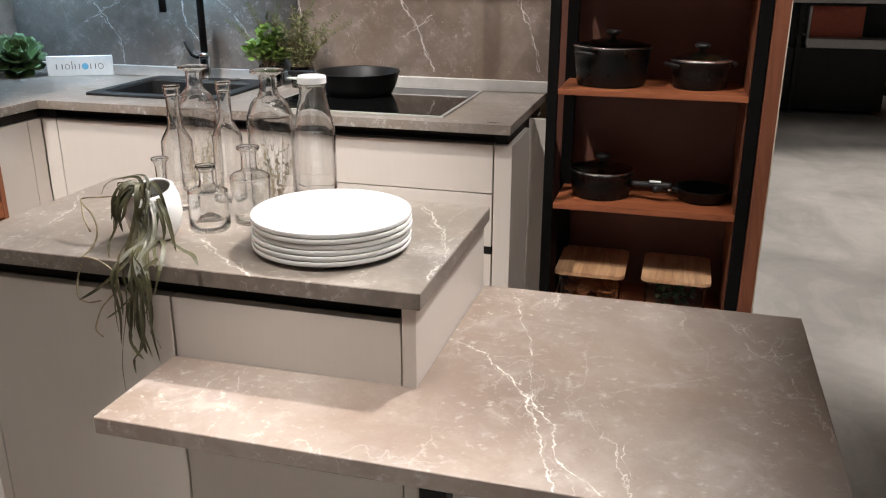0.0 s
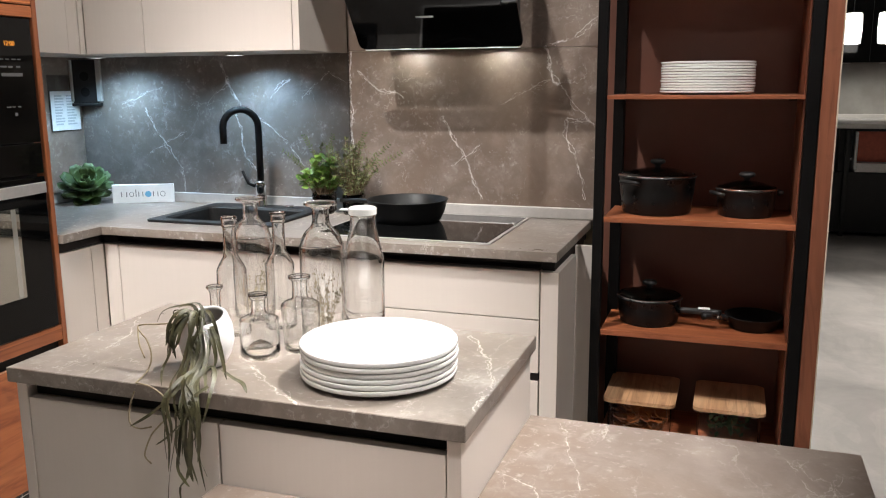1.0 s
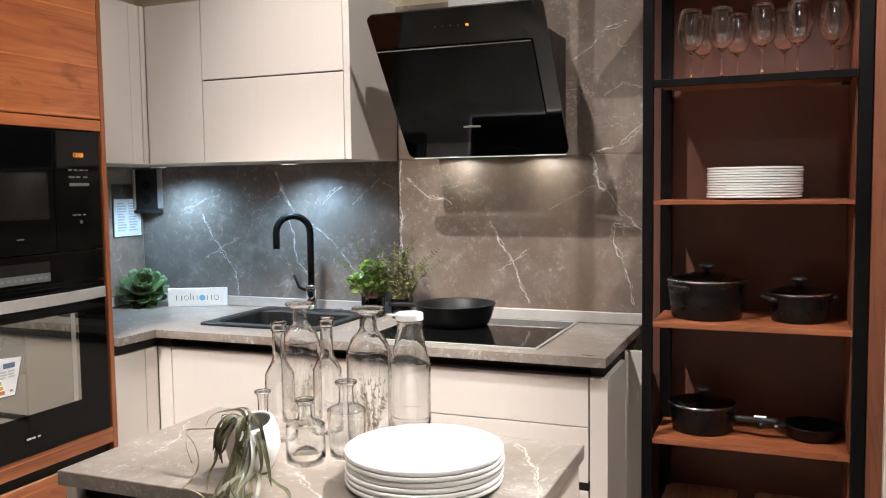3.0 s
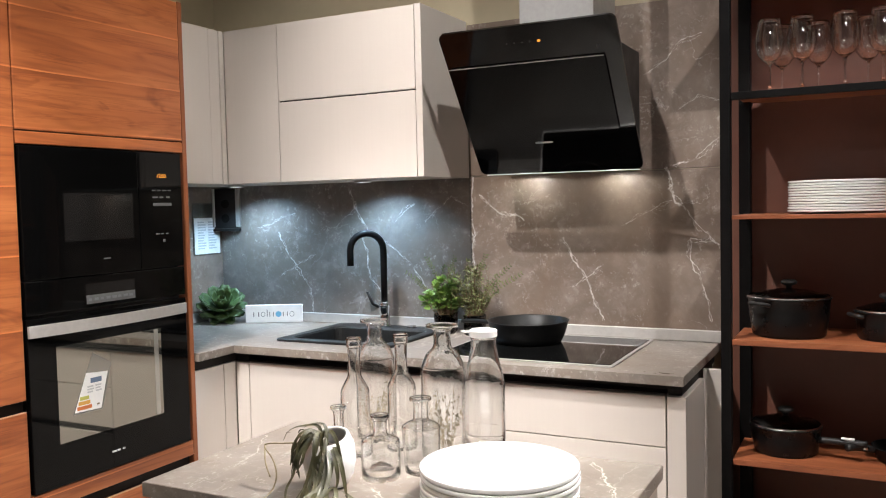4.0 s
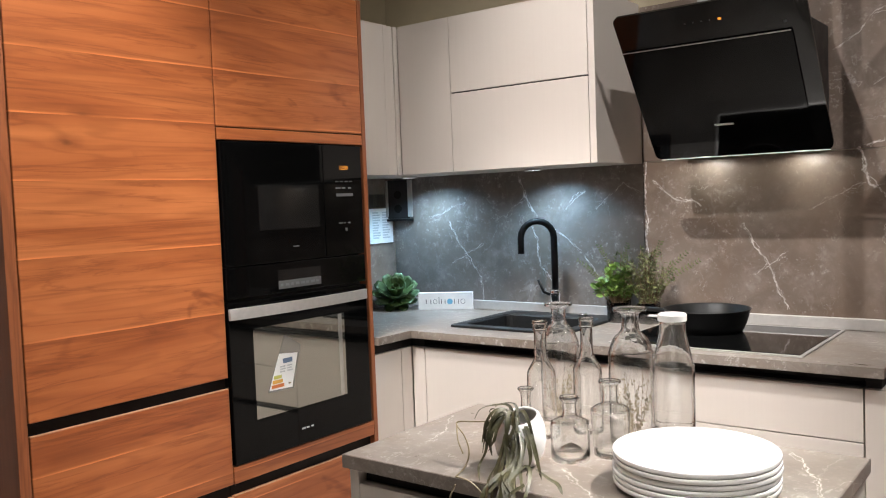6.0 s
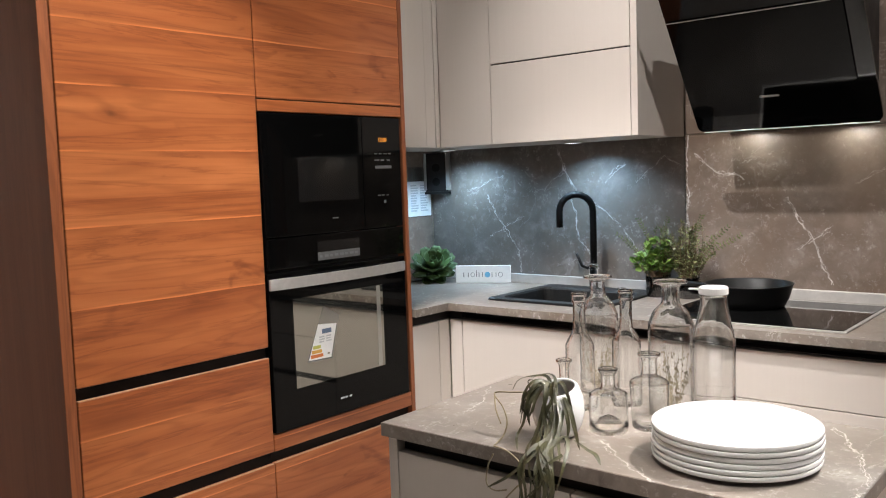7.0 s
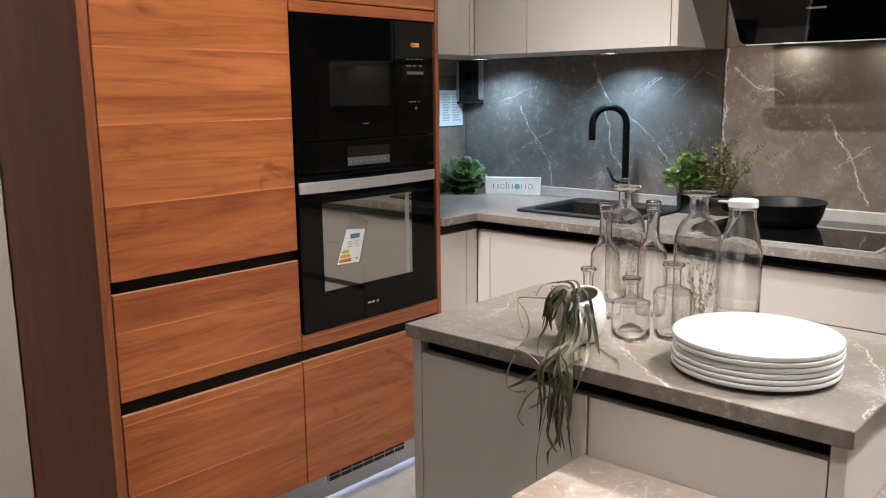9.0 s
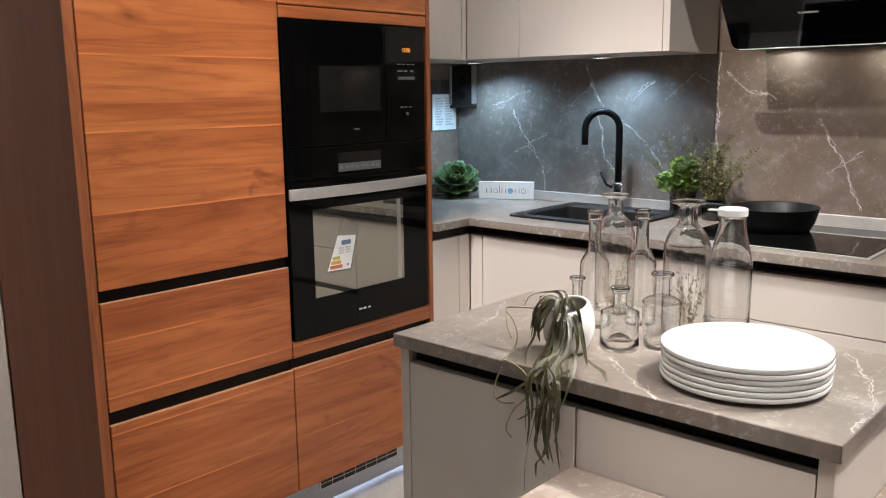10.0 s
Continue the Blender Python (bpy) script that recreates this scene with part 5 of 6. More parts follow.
# long leaves: arching from the mouth, over the island's edge, hanging in front of it
leaf_at([(0.012, -0.032, 0.078), (-0.009, -0.017, 0.112), (-0.044, -0.016, 0.11), (-0.075, -0.018, 0.099), (-0.086, -0.023, 0.08)], 0.0050)
leaf_at([(0.001, -0.023, 0.08), (-0.024, -0.016, 0.1), (-0.054, -0.015, 0.1), (-0.046, -0.021, 0.078), (-0.037, -0.055, 0.04)], 0.0048)
leaf_at([(-0.009, -0.024, 0.09), (-0.039, -0.023, 0.088), (-0.043, -0.041, 0.062), (-0.035, -0.062, 0.035), (-0.041, -0.077, 0.01), (-0.007, -0.125, 0.003)], 0.0046)
leaf_at([(0.016, -0.03, 0.079), (0.008, -0.018, 0.105), (-0.002, -0.014, 0.117), (-0.026, -0.013, 0.115), (-0.044, -0.015, 0.107)], 0.0052)
leaf_at([(0.013, -0.031, 0.084), (0.013, -0.049, 0.069), (0.01, -0.065, 0.046), (0.002, -0.08, 0.02), (0.023, -0.126, 0.003), (0.03, -0.142, -0.022), (0.045, -0.148, -0.048)], 0.0060)
leaf_at([(0.02, -0.04, 0.081), (0.029, -0.062, 0.064), (0.031, -0.077, 0.036), (0.047, -0.111, 0.015), (0.064, -0.144, -0.004), (0.057, -0.15, -0.037), (0.045, -0.153, -0.067), (0.038, -0.153, -0.095)], 0.0062)
leaf_at([(0.032, -0.03, 0.083), (0.059, -0.053, 0.069), (0.078, -0.069, 0.043), (0.112, -0.111, 0.022)], 0.0066)
leaf_at([(0.033, -0.038, 0.081), (0.057, -0.061, 0.062), (0.069, -0.075, 0.038), (0.079, -0.107, 0.021)], 0.0060)
leaf_at([(0.047, -0.144, -0.007), (0.055, -0.116, 0.014), (0.067, -0.089, 0.031), (0.087, -0.108, 0.025), (0.1, -0.145, 0.001), (0.09, -0.153, -0.042)], 0.0058)
leaf_at([(0.046, -0.093, 0.021), (0.073, -0.14, 0.001), (0.083, -0.148, -0.039)], 0.0054)
leaf_at([(0.088, -0.089, 0.029), (0.126, -0.111, 0.025), (0.151, -0.125, 0.024), (0.166, -0.137, 0.014)], 0.0058)
leaf_at([(0.035, -0.116, 0.012), (0.02, -0.146, -0.011), (-0.016, -0.15, -0.041), (-0.055, -0.153, -0.065)], 0.0050)
leaf_at([(0.092, -0.134, 0.016), (0.07, -0.149, -0.003), (0.06, -0.154, -0.033), (0.044, -0.157, -0.06), (0.039, -0.157, -0.089), (0.043, -0.156, -0.119)], 0.0056)
leaf_at([(0.018, -0.059, 0.063), (0.04, -0.074, 0.039), (0.059, -0.095, 0.024), (0.092, -0.142, 0.004)], 0.0052)
leaf_at([(0.003, -0.055, 0.06), (0.002, -0.067, 0.036), (0.005, -0.086, 0.016), (0.043, -0.13, 0.0), (0.047, -0.143, -0.033)], 0.0054)
leaf_at([(0.024, -0.131, -0.003), (0.02, -0.107, 0.008), (0.034, -0.1, 0.014), (0.052, -0.106, 0.015), (0.078, -0.138, 0.005)], 0.0046)
leaf_at([(0.032, -0.142, -0.022), (0.035, -0.149, -0.059), (0.027, -0.149, -0.098), (0.016, -0.148, -0.138), (0.009, -0.148, -0.183), (0.008, -0.147, -0.227)], 0.0040)
leaf_at([(0.048, -0.15, -0.041), (0.042, -0.153, -0.089), (0.035, -0.152, -0.126), (0.044, -0.152, -0.146), (0.056, -0.152, -0.159)], 0.0046)
leaf_at([(0.062, -0.146, -0.038), (0.063, -0.149, -0.083), (0.057, -0.148, -0.118), (0.048, -0.148, -0.146), (0.034, -0.148, -0.166), (0.034, -0.148, -0.191)], 0.0046)
leaf_at([(0.052, -0.143, -0.031), (0.049, -0.147, -0.096), (0.055, -0.146, -0.136), (0.059, -0.146, -0.152)], 0.0050)
leaf_at([(0.045, -0.15, -0.05), (0.016, -0.151, -0.077), (-0.007, -0.151, -0.093)], 0.0040)
leaf_at([(0.061, -0.148, -0.038), (0.072, -0.151, -0.057), (0.08, -0.151, -0.07)], 0.0036)
leaf_at([(0.006, -0.063, 0.062), (0.024, -0.078, 0.037), (0.038, -0.113, 0.014), (0.046, -0.148, -0.015), (0.054, -0.155, -0.052), (0.047, -0.155, -0.104)], 0.0050)
leaf_at([(0.029, -0.047, 0.079), (0.051, -0.073, 0.051), (0.057, -0.099, 0.025), (0.06, -0.138, 0.006), (0.059, -0.15, -0.024), (0.072, -0.155, -0.048)], 0.0056)
# more of the bunch: over the island's edge, and curling at the mouth
for k in range(12):
    x0, x1 = rg.uniform(0.0, 0.05), rg.uniform(0.012, 0.085)
    low, front = rg.uniform(-0.165, -0.045), rg.uniform(-0.162, -0.149)
    leaf_at([(x0, -0.050, 0.070), (x0 + 0.008, -0.085, 0.030), (x0 * 0.5 + x1 * 0.5, -0.128, 0.012), (x1, front, -0.014), (x1 + rg.uniform(-0.015, 0.010), front, low * 0.6), (x1 + rg.uniform(-0.030, 0.015), front + 0.004, low)], rg.uniform(0.0042, 0.0054))
for k in range(5):
    a = -2.3 + 0.42 * k + rg.uniform(-0.15, 0.15)
    dx, dy = math.cos(a), math.sin(a)
    leaf_at([(dx * 0.006, -0.010 + dy * 0.006, 0.082), (dx * 0.022, -0.010 + dy * 0.022, 0.108), (dx * 0.046, -0.008 + dy * 0.046, 0.106), (dx * 0.066, -0.006 + dy * 0.062, 0.082), (dx * 0.072, dy * 0.068, 0.052)], rg.uniform(0.0046, 0.0056))
tend = [[(-0.037, -0.025, 0.082), (-0.083, -0.025, 0.076), (-0.128, -0.025, 0.068), (-0.094, -0.045, 0.05), (-0.074, -0.061, 0.029), (-0.074, -0.073, 0.006), (-0.057, -0.127, 0.003)],
        [(-0.057, -0.127, 0.003), (-0.027, -0.133, 0.003), (-0.007, -0.128, -0.011), (0.012, -0.137, -0.022), (0.015, -0.141, -0.041), (-0.003, -0.144, -0.061), (-0.019, -0.145, -0.079), (-0.033, -0.145, -0.107), (-0.035, -0.145, -0.121), (-0.024, -0.144, -0.132)],
        [(-0.128, -0.025, 0.068), (-0.108, -0.049, 0.044), (-0.087, -0.063, 0.024)],
        [(-0.032, -0.163, 0.003), (-0.065, -0.136, -0.034), (-0.065, -0.141, -0.063), (-0.045, -0.144, -0.071), (-0.019, -0.144, -0.065)]]
for pts in tend:
    part("dry_tendril", tube(smooth_path(pts, 5), 0.0015, 6), M["leaf_dry"], plant, "dry straw-coloured tendril", smooth=True, world_space=False)


# ---- on the worktop ----
def succulent():
    t = thing("succulent", (0.150, -0.150, TOP + 0.0006), "deep green artificial succulent rosette on the worktop", "succulent")
    bm = bmesh.new()
    # one thick spoon-shaped leaf along +x
    rows = []
    for k in range(8):
        s = k / 7
        w = 0.034 * math.sin(math.pi * (0.12 + 0.80 * s)) ** 0.8 * (0.55 + 0.6 * s)
        up = 0.030 * s * s
        th = 0.006 * (1 - 0.7 * s) + 0.001
        rows.append([bm.verts.new((0.088 * s, a * w, up + 0.010 * abs(a) ** 2 * (1 - 0.3 * s) + b * th)) for a, b in ((-1, 0), (-0.5, 0.7), (0, 1), (0.5, 0.7), (1, 0), (0.5, -0.7), (0, -1), (-0.5, -0.7))])
    for a, b in zip(rows, rows[1:]):
        for i in range(8):
            j = (i + 1) % 8
            bm.faces.new((a[i], a[j], b[j], b[i]))
    bm.faces.new(rows[0])
    bm.faces.new(rows[-1][::-1])
    leaf = mesh_of("succulent_leaf", bm, M["succ"], True)
    lean = Matrix.Translation((0, 0, 0.062)) @ Matrix.Rotation(radians(35), 4, Vector((0.75, 0.65, 0)))
    k = 0
    for ring, (n, tilt, size) in enumerate(((4, 72, 0.42), (5, 58, 0.62), (7, 40, 0.85), (8, 18, 1.05), (9, -4, 1.12), (8, -26, 1.0))):
        for i in range(n):
            ob = new("leaf", leaf)
            ob.parent = t
            a = 2 * math.pi * (i + 0.5 * (ring % 2)) / n + 0.3 * ring
            ob.matrix_basis = lean @ Matrix.Rotation(a, 4, "Z") @ Matrix.Rotation(-radians(tilt), 4, "Y") @ Matrix.Translation((0.006, 0, 0)) @ Matrix.Scale(size, 4)
            k += 1
    core = lathe([(0, 0.0), (0.03, 0.0), (0.034, 0.02), (0.02, 0.06), (0, 0.07)], (0, 0, 0), 16)
    part("core", core, M["succ"], t, smooth=True, world_space=False)


succulent()

sign = thing("sign_block", (0.374, -0.075, TOP + 0.0006), "white block sign with grey marks and a blue dot", "sign")
sign.rotation_euler = (0, 0, math.atan2(0.111, 0.217))
part("block", box(-0.122, 0.122, -0.010, 0.010, 0, 0.076, 0.002), M["paper"], sign, world_space=False)
xs = -0.088
for w, tallish, kind in ((0.026, 0, "v"), (0.020, 0, "o"), (0.005, 1, "i"), (0.020, 0, "n"), (0.026, 0, "dot"), (0.022, 0, "v"), (0.022, 0, "o")):
    bm = bmesh.new()
    c, zc = xs + w / 2, 0.036
    if kind == "dot":
        bm = lathe([(0, 0), (0.0125, 0), (0.0125, 0.0008), (0, 0.0008)], (0, 0, 0), 28)
        bmesh.ops.rotate(bm, verts=bm.verts, matrix=Matrix.Rotation(radians(90), 3, "X"))
        bmesh.ops.translate(bm, verts=bm.verts, vec=(c, -0.0101, zc))
        part("dot", bm, M["blue"], sign, "blue dot", world_space=False)
    elif kind == "o":
        ring = [(c + w * 0.42 * math.cos(q), -0.0105, zc + w * 0.48 * math.sin(q)) for q in [2 * math.pi * i / 18 for i in range(18)]]
        part("mark", tube(ring + ring[:1], 0.0012, 6), M["print"], sign, "grey mark", world_space=False)
    else:
        part("mark", box(xs, xs + max(0.003, w * 0.14), -0.0112, -0.0102, zc - 0.010, zc + (0.020 if tallish else 0.010), 0, None), M["print"], sign, "grey mark", world_space=False)
        if not tallish:
            part("mark", box(xs + w * 0.8, xs + w * 0.94, -0.0112, -0.0102, zc - 0.010, zc + 0.010, 0), M["print"], sign, "grey mark", world_space=False)
    xs += w + 0.006

# price sheet on the side wall, power strip in the corner
note = thing("price_sheet", (WALL_X, -0.10, 1.21), "printed white sheet in a clear sleeve hung on the splashback", "notice")
part("sheet", box(WALL_X + 0.003, WALL_X + 0.0045, -0.178, -0.018, 1.205, 1.365, 0), M["paper"], note)
part("sleeve", box(WALL_X + 0.0015, WALL_X + 0.0025, -0.184, -0.014, 1.200, 1.430, 0), M["glass_lid"], note, "clear plastic sleeve")
bars(note, "x", -0.164, 1.225, -0.032, 1.352, 2, WALL_X + 0.0047, M["print_pale"], rows=11)
strip = thing("power_strip", (0.09, -0.06, 1.31), "black corner power strip with grey metal edges", "power strip")
part("body", prism([(WALL_X + 0.004, -0.050), (0.132, -0.010), (0.132, -0.004), (WALL_X + 0.004, -0.004)], 2, 1.315, 1.492, 0.002), M["black"], strip)
part("metal_edge", box(0.128, 0.150, -0.016, -0.004, 1.322, 1.492, 0.001), M["steel"], strip, "grey metal edge")
part("metal_edge", box(WALL_X + 0.004, WALL_X + 0.012, -0.062, -0.051, 1.322, 1.492, 0.001), M["steel"], strip, "grey metal edge")
part("end_cap", prism([(WALL_X + 0.004, -0.060), (0.148, -0.012), (0.148, -0.004), (WALL_X + 0.004, -0.004)], 2, 1.303, 1.3148, 0.002), M["black"], strip)
for z in (1.36, 1.425):
    bm = lathe([(0, 0), (0.019, 0), (0.019, 0.0015), (0, 0.0015)], (0, 0, 0), 24)
    bmesh.ops.rotate(bm, verts=bm.verts, matrix=Matrix.Rotation(radians(90), 3, "X") )
    bmesh.ops.rotate(bm, verts=bm.verts, matrix=Matrix.Rotation(radians(22), 3, "Z"))
    bmesh.ops.translate(bm, verts=bm.verts, vec=(0.083, -0.0305, z))
    part("socket", bm, M["gola"], strip)

# frying pan on the hob
fp = thing("frying_pan", (1.605, -0.235, TOP + 0.007), "deep black non-stick pan standing on the hob", "pan")
part("pan_body", lathe([(0, 0), (0.105, 0), (0.115, 0.004), (0.128, 0.03), (0.140, 0.072), (0.143, 0.076), (0.141, 0.077), (0.137, 0.073), (0.124, 0.032), (0.110, 0.008), (0, 0.006)], (0, 0, 0), 56), M["pan"], fp, smooth=True, world_space=False)
part("handle", tube(smooth_path([(-0.130, 0.03, 0.052), (-0.18, 0.045, 0.056), (-0.25, 0.062, 0.054), (-0.29, 0.072, 0.050)], 4), 0.008, 10), M["pan"], fp, "black handle", smooth=True, world_space=False)


def herb(x, y, seed, label, wide, tallness, leafy, reach=()):
    t = thing("herb_pot", (x, y, TOP + 0.0006), label, "potted herb", "potted herbs")
    rg = random.Random(seed)
    part("jar", lathe([(0, 0), (0.038, 0), (0.041, 0.004), (0.043, 0.075), (0.0415, 0.076), (0.039, 0.006), (0, 0.004)], (0, 0, 0), 32), M["glass"], t, "clear glass jar", smooth=True, world_space=False)
    part("root_ball", lathe([(0, 0.006), (0.036, 0.007), (0.038, 0.04), (0.032, 0.052), (0, 0.056)], (0, 0, 0), 20), M["terracotta"], t, "brown root ball", world_space=False)
    stems, leaves = bmesh.new(), bmesh.new()
    n = 34 if leafy else 46
    for k in range(n):
        a, sp = rg.uniform(0, 2 * math.pi), rg.uniform(0.15, 1.0) ** 1.3
        h = tallness * rg.uniform(0.55, 1.0)
        tip = Vector((math.cos(a) * wide * sp, min(math.sin(a) * wide * sp * 0.5, 0.07), h * (1.05 - 0.35 * sp * sp)))
        base = Vector((math.cos(a) * 0.015, math.sin(a) * 0.015, 0.045))
        bend = base.lerp(tip, 0.5) + Vector((rg.uniform(-0.015, 0.015), rg.uniform(-0.01, 0.01), 0.02))
        pts = smooth_path([base, bend, tip], 6)
        tube(pts, 0.0014, 5, stems, 0.5)
        m = 10 if leafy else 24
        for j in range(m):
            s = rg.uniform(0.35 if leafy else 0.2, 1.0)
            p = pts[min(len(pts) - 1, int(s * (len(pts) - 1)))]
            d = Vector((rg.uniform(-1, 1), rg.uniform(-1, 1), rg.uniform(-0.2, 0.9))).normalized()
            side = d.cross(Vector((rg.uniform(-1, 1), rg.uniform(-1, 1), 1))).normalized()
            ln = rg.uniform(0.016, 0.038) if leafy else rg.uniform(0.009, 0.021)
            w = ln * (0.36 if leafy else 0.20)
            up = side.cross(d)
            # a folded leaf of eight faces
            q = [p, p + d * ln * 0.35 + side * w + up * w * 0.3, p + d * ln * 0.75 + side * w * 0.75 + up * w * 0.2, p + d * ln, p + d * ln * 0.75 - side * w * 0.75 + up * w * 0.2, p + d * ln * 0.35 - side * w + up * w * 0.3]
            c1, c2 = leaves.verts.new(p + d * ln * 0.35), leaves.verts.new(p + d * ln * 0.75)
            v = [leaves.verts.new(o) for o in q]
            for f in ((v[0], v[1], c1), (c1, v[1], v[2], c2), (c2, v[2], v[3]), (v[0], c1, v[5]), (c1, c2, v[4], v[5]), (c2, v[3], v[4])):
                leaves.faces.new(f)
    # single long sprigs that stand out of the bunch, with small leaves in pairs
    for dx, dz in reach:
        pts = smooth_path([(0.01 if dx > 0 else -0.01, 0.0, 0.05), (dx * 0.45, -0.01, dz * 0.70), (dx, -0.015, dz)], 9)
        tube(pts, 0.0013, 5, stems, 0.5)
        for k, p in enumerate(pts[6:]):
            d0 = (pts[min(k + 7, len(pts) - 1)] - pts[k + 5]).normalized()
            for sgn in (-1, 1):
                d = (d0 * 0.6 + Vector((-d0.z, rg.uniform(-0.5, 0.5), d0.x)) * sgn).normalized()
                side = d.cross(Vector((0, 1, 0.3))).normalized()
                ln = rg.uniform(0.008, 0.015)
                leaves.faces.new([leaves.verts.new(p + d * u * ln + side * v * ln) for u, v in ((0, 0), (0.4, 0.24), (0.8, 0.18), (1, 0), (0.8, -0.18), (0.4, -0.24))])
    tagged(part("stalk", stems, M["stem"], t, smooth=True, world_space=False), "thin brown stems", kind="stuff")
    tagged(part("foliage", leaves, M["basil"] if leafy else M["thyme"], t, smooth=False, world_space=False), kind="stuff")
    return t


herb(1.225, -0.125, 21, "bright green leafy herb in a glass jar beside the splashback", 0.098, 0.235, True)
herb(1.345, -0.115, 22, "wispy olive-green thyme in a glass jar beside the splashback", 0.13, 0.30, False, ((0.195, 0.235), (0.150, 0.262), (0.055, 0.300), (0.105, 0.205)))
herb(1.205, -0.068, 25, "wispy olive-green sprigs in a glass jar beside the splashback", 0.12, 0.25, False, ((-0.165, 0.225), (-0.075, 0.285), (-0.120, 0.190), (0.045, 0.290)))


# ---- on the shelves ----
def pan_pot(x, y, z, r, h, label, loops=True, stick=None):
    t = thing("cooking_pot", (x, y, z + 0.0006), label, "cooking pot", "pots on the shelves")
    body = [(0, 0), (r * 0.86, 0), (r * 0.90, 0.004), (r * 0.97, h * 0.6), (r, h), (r * 1.03, h + 0.002), (r * 1.03, h + 0.004), (r * 0.97, h + 0.003), (r * 0.94, h * 0.6), (r * 0.86, 0.006), (0, 0.006)]
    part("pot_body", lathe(body, (0, 0, 0), 48), M["pot_black"], t, smooth=True, world_space=False)
    lid = part("lid", lathe([(r * 0.985, h + 0.0045), (r * 0.985, h + 0.008), (r * 0.80, h + 0.016), (r * 0.45, h + 0.026), (0.012, h + 0.030), (0, h + 0.030), (0, h + 0.027), (r * 0.45, h + 0.023), (r * 0.80, h + 0.013), (r * 0.96, h + 0.0045)], (0, 0, 0), 48), M["glass_lid"], t, "domed glass lid", smooth=True, world_space=False)
    part("lid_rim", lathe([(r * 0.970, h + 0.0046), (r * 1.010, h + 0.0046), (r * 1.016, h + 0.0065), (r * 1.014, h + 0.0085), (r * 1.0, h + 0.0105), (r * 0.972, h + 0.0100)], (0, 0, 0), 48), M["chrome_soft"], lid, "thin steel rim", smooth=True, world_space=False)
    part("knob", lathe([(0, h + 0.030), (0.009, h + 0.030), (0.009, h + 0.038), (0.022, h + 0.044), (0.024, h + 0.050), (0.018, h + 0.056), (0, h + 0.057)], (0, 0, 0), 28), M["black"], lid, "black knob", smooth=True, world_space=False)
    if loops:
        for s in (-1, 1):
            c = [(s * r * 0.98, -0.034, h * 0.88), (s * (r + 0.012), -0.030, h * 0.92), (s * (r + 0.018), 0, h * 0.93), (s * (r + 0.012), 0.030, h * 0.92), (s * r * 0.98, 0.034, h * 0.88)]
            part("loop_handle", tube(smooth_path(c, 4), 0.0062, 8), M["black"], t, "black loop handle", smooth=True, world_space=False)
    if stick:
        h0 = Vector((stick[0], stick[1], 0)).normalized()
        c = [h0 * r * 0.98 + Vector((0, 0, h * 0.62)), h0 * (r + 0.05) + Vector((0, 0, h * 0.66)), h0 * (r + 0.13) + Vector((0, 0, h * 0.72))]
        part("stick_handle", tube(smooth_path(c, 5), 0.0105, 10), M["black"], t, "black stick handle", smooth=True, world_space=False)
        e = c[1].lerp(c[2], 0.35)
        part("handle_tag", box(e.x - 0.018, e.x + 0.018, e.y - 0.010, e.y + 0.010, e.z + 0.0095, e.z + 0.0125, 0.001), M["paper"], t, "small white tag", world_space=False)
    return t


pot1 = pan_pot(2.447, -0.205, SZ[2], 0.118, 0.112, "large black enamel casserole with glass lid on the shelf")
pot1.rotation_euler = (0, 0, radians(52))
pot2 = pan_pot(2.716, -0.205, SZ[2], 0.088, 0.078, "small black enamel pot with glass lid on the shelf")
pot2.rotation_euler = (0, 0, radians(25))
pan_pot(2.437, -0.205, SZ[1], 0.102, 0.080, "black enamel saucepan with glass lid and stick handle", False, (1, -0.25))
sk = thing("frying_pan", (2.760, -0.190, SZ[1] + 0.0006), "small black frying pan on the shelf", "pan")
part("pan_body", lathe([(0, 0), (0.066, 0), (0.072, 0.004), (0.086, 0.040), (0.088, 0.043), (0.084, 0.042), (0.070, 0.008), (0, 0.006)], (0, 0, 0), 44), M["pan"], sk, smooth=True, world_space=False)
part("handle", tube(smooth_path([(-0.080, -0.035, 0.034), (-0.105, -0.05, 0.042), (-0.13, -0.065, 0.045), (-0.15, -0.085, 0.046)], 4), 0.0105, 10), M["black"], sk, "black handle", smooth=True, world_space=False)
part("handle_ring", lathe([(0.0112, 0), (0.0125, 0), (0.0125, 0.008), (0.0112, 0.008)], (-0.105, -0.05, 0.038), 16), M["chrome"], sk, "chrome ring", world_space=False)

GLASS = [(0.0, 0.0), (0.033, 0.0), (0.034, 0.0015), (0.020, 0.004), (0.006, 0.010), (0.0036, 0.02), (0.0034, 0.075), (0.006, 0.084), (0.020, 0.094), (0.034, 0.112), (0.0405, 0.138), (0.040, 0.165), (0.034, 0.200), (0.0305, 0.214), (0.0295, 0.214), (0.033, 0.199), (0.0388, 0.165), (0.0393, 0.138), (0.033, 0.1135), (0.019, 0.096), (0.004, 0.0885), (0, 0.088)]
wine_mesh = mesh_of("wine_glass", lathe(GLASS, (0, 0, 0), 36), M["fine_glass"], True)
for x, y in ((2.400, -0.265), (2.489, -0.270), (2.603, -0.272), (2.700, -0.270), (2.793, -0.270), (2.424, -0.150), (2.527, -0.150), (2.662, -0.150), (2.812, -0.155)):
    g = new("wine_glass", wine_mesh)
    g.location = (x, y, SZ[4] + 0.0006)
    g.visible_shadow = False
    tagged(g, "clear stemmed wine glass on the upper shelf", "wine glass", "wine glasses on the shelf")


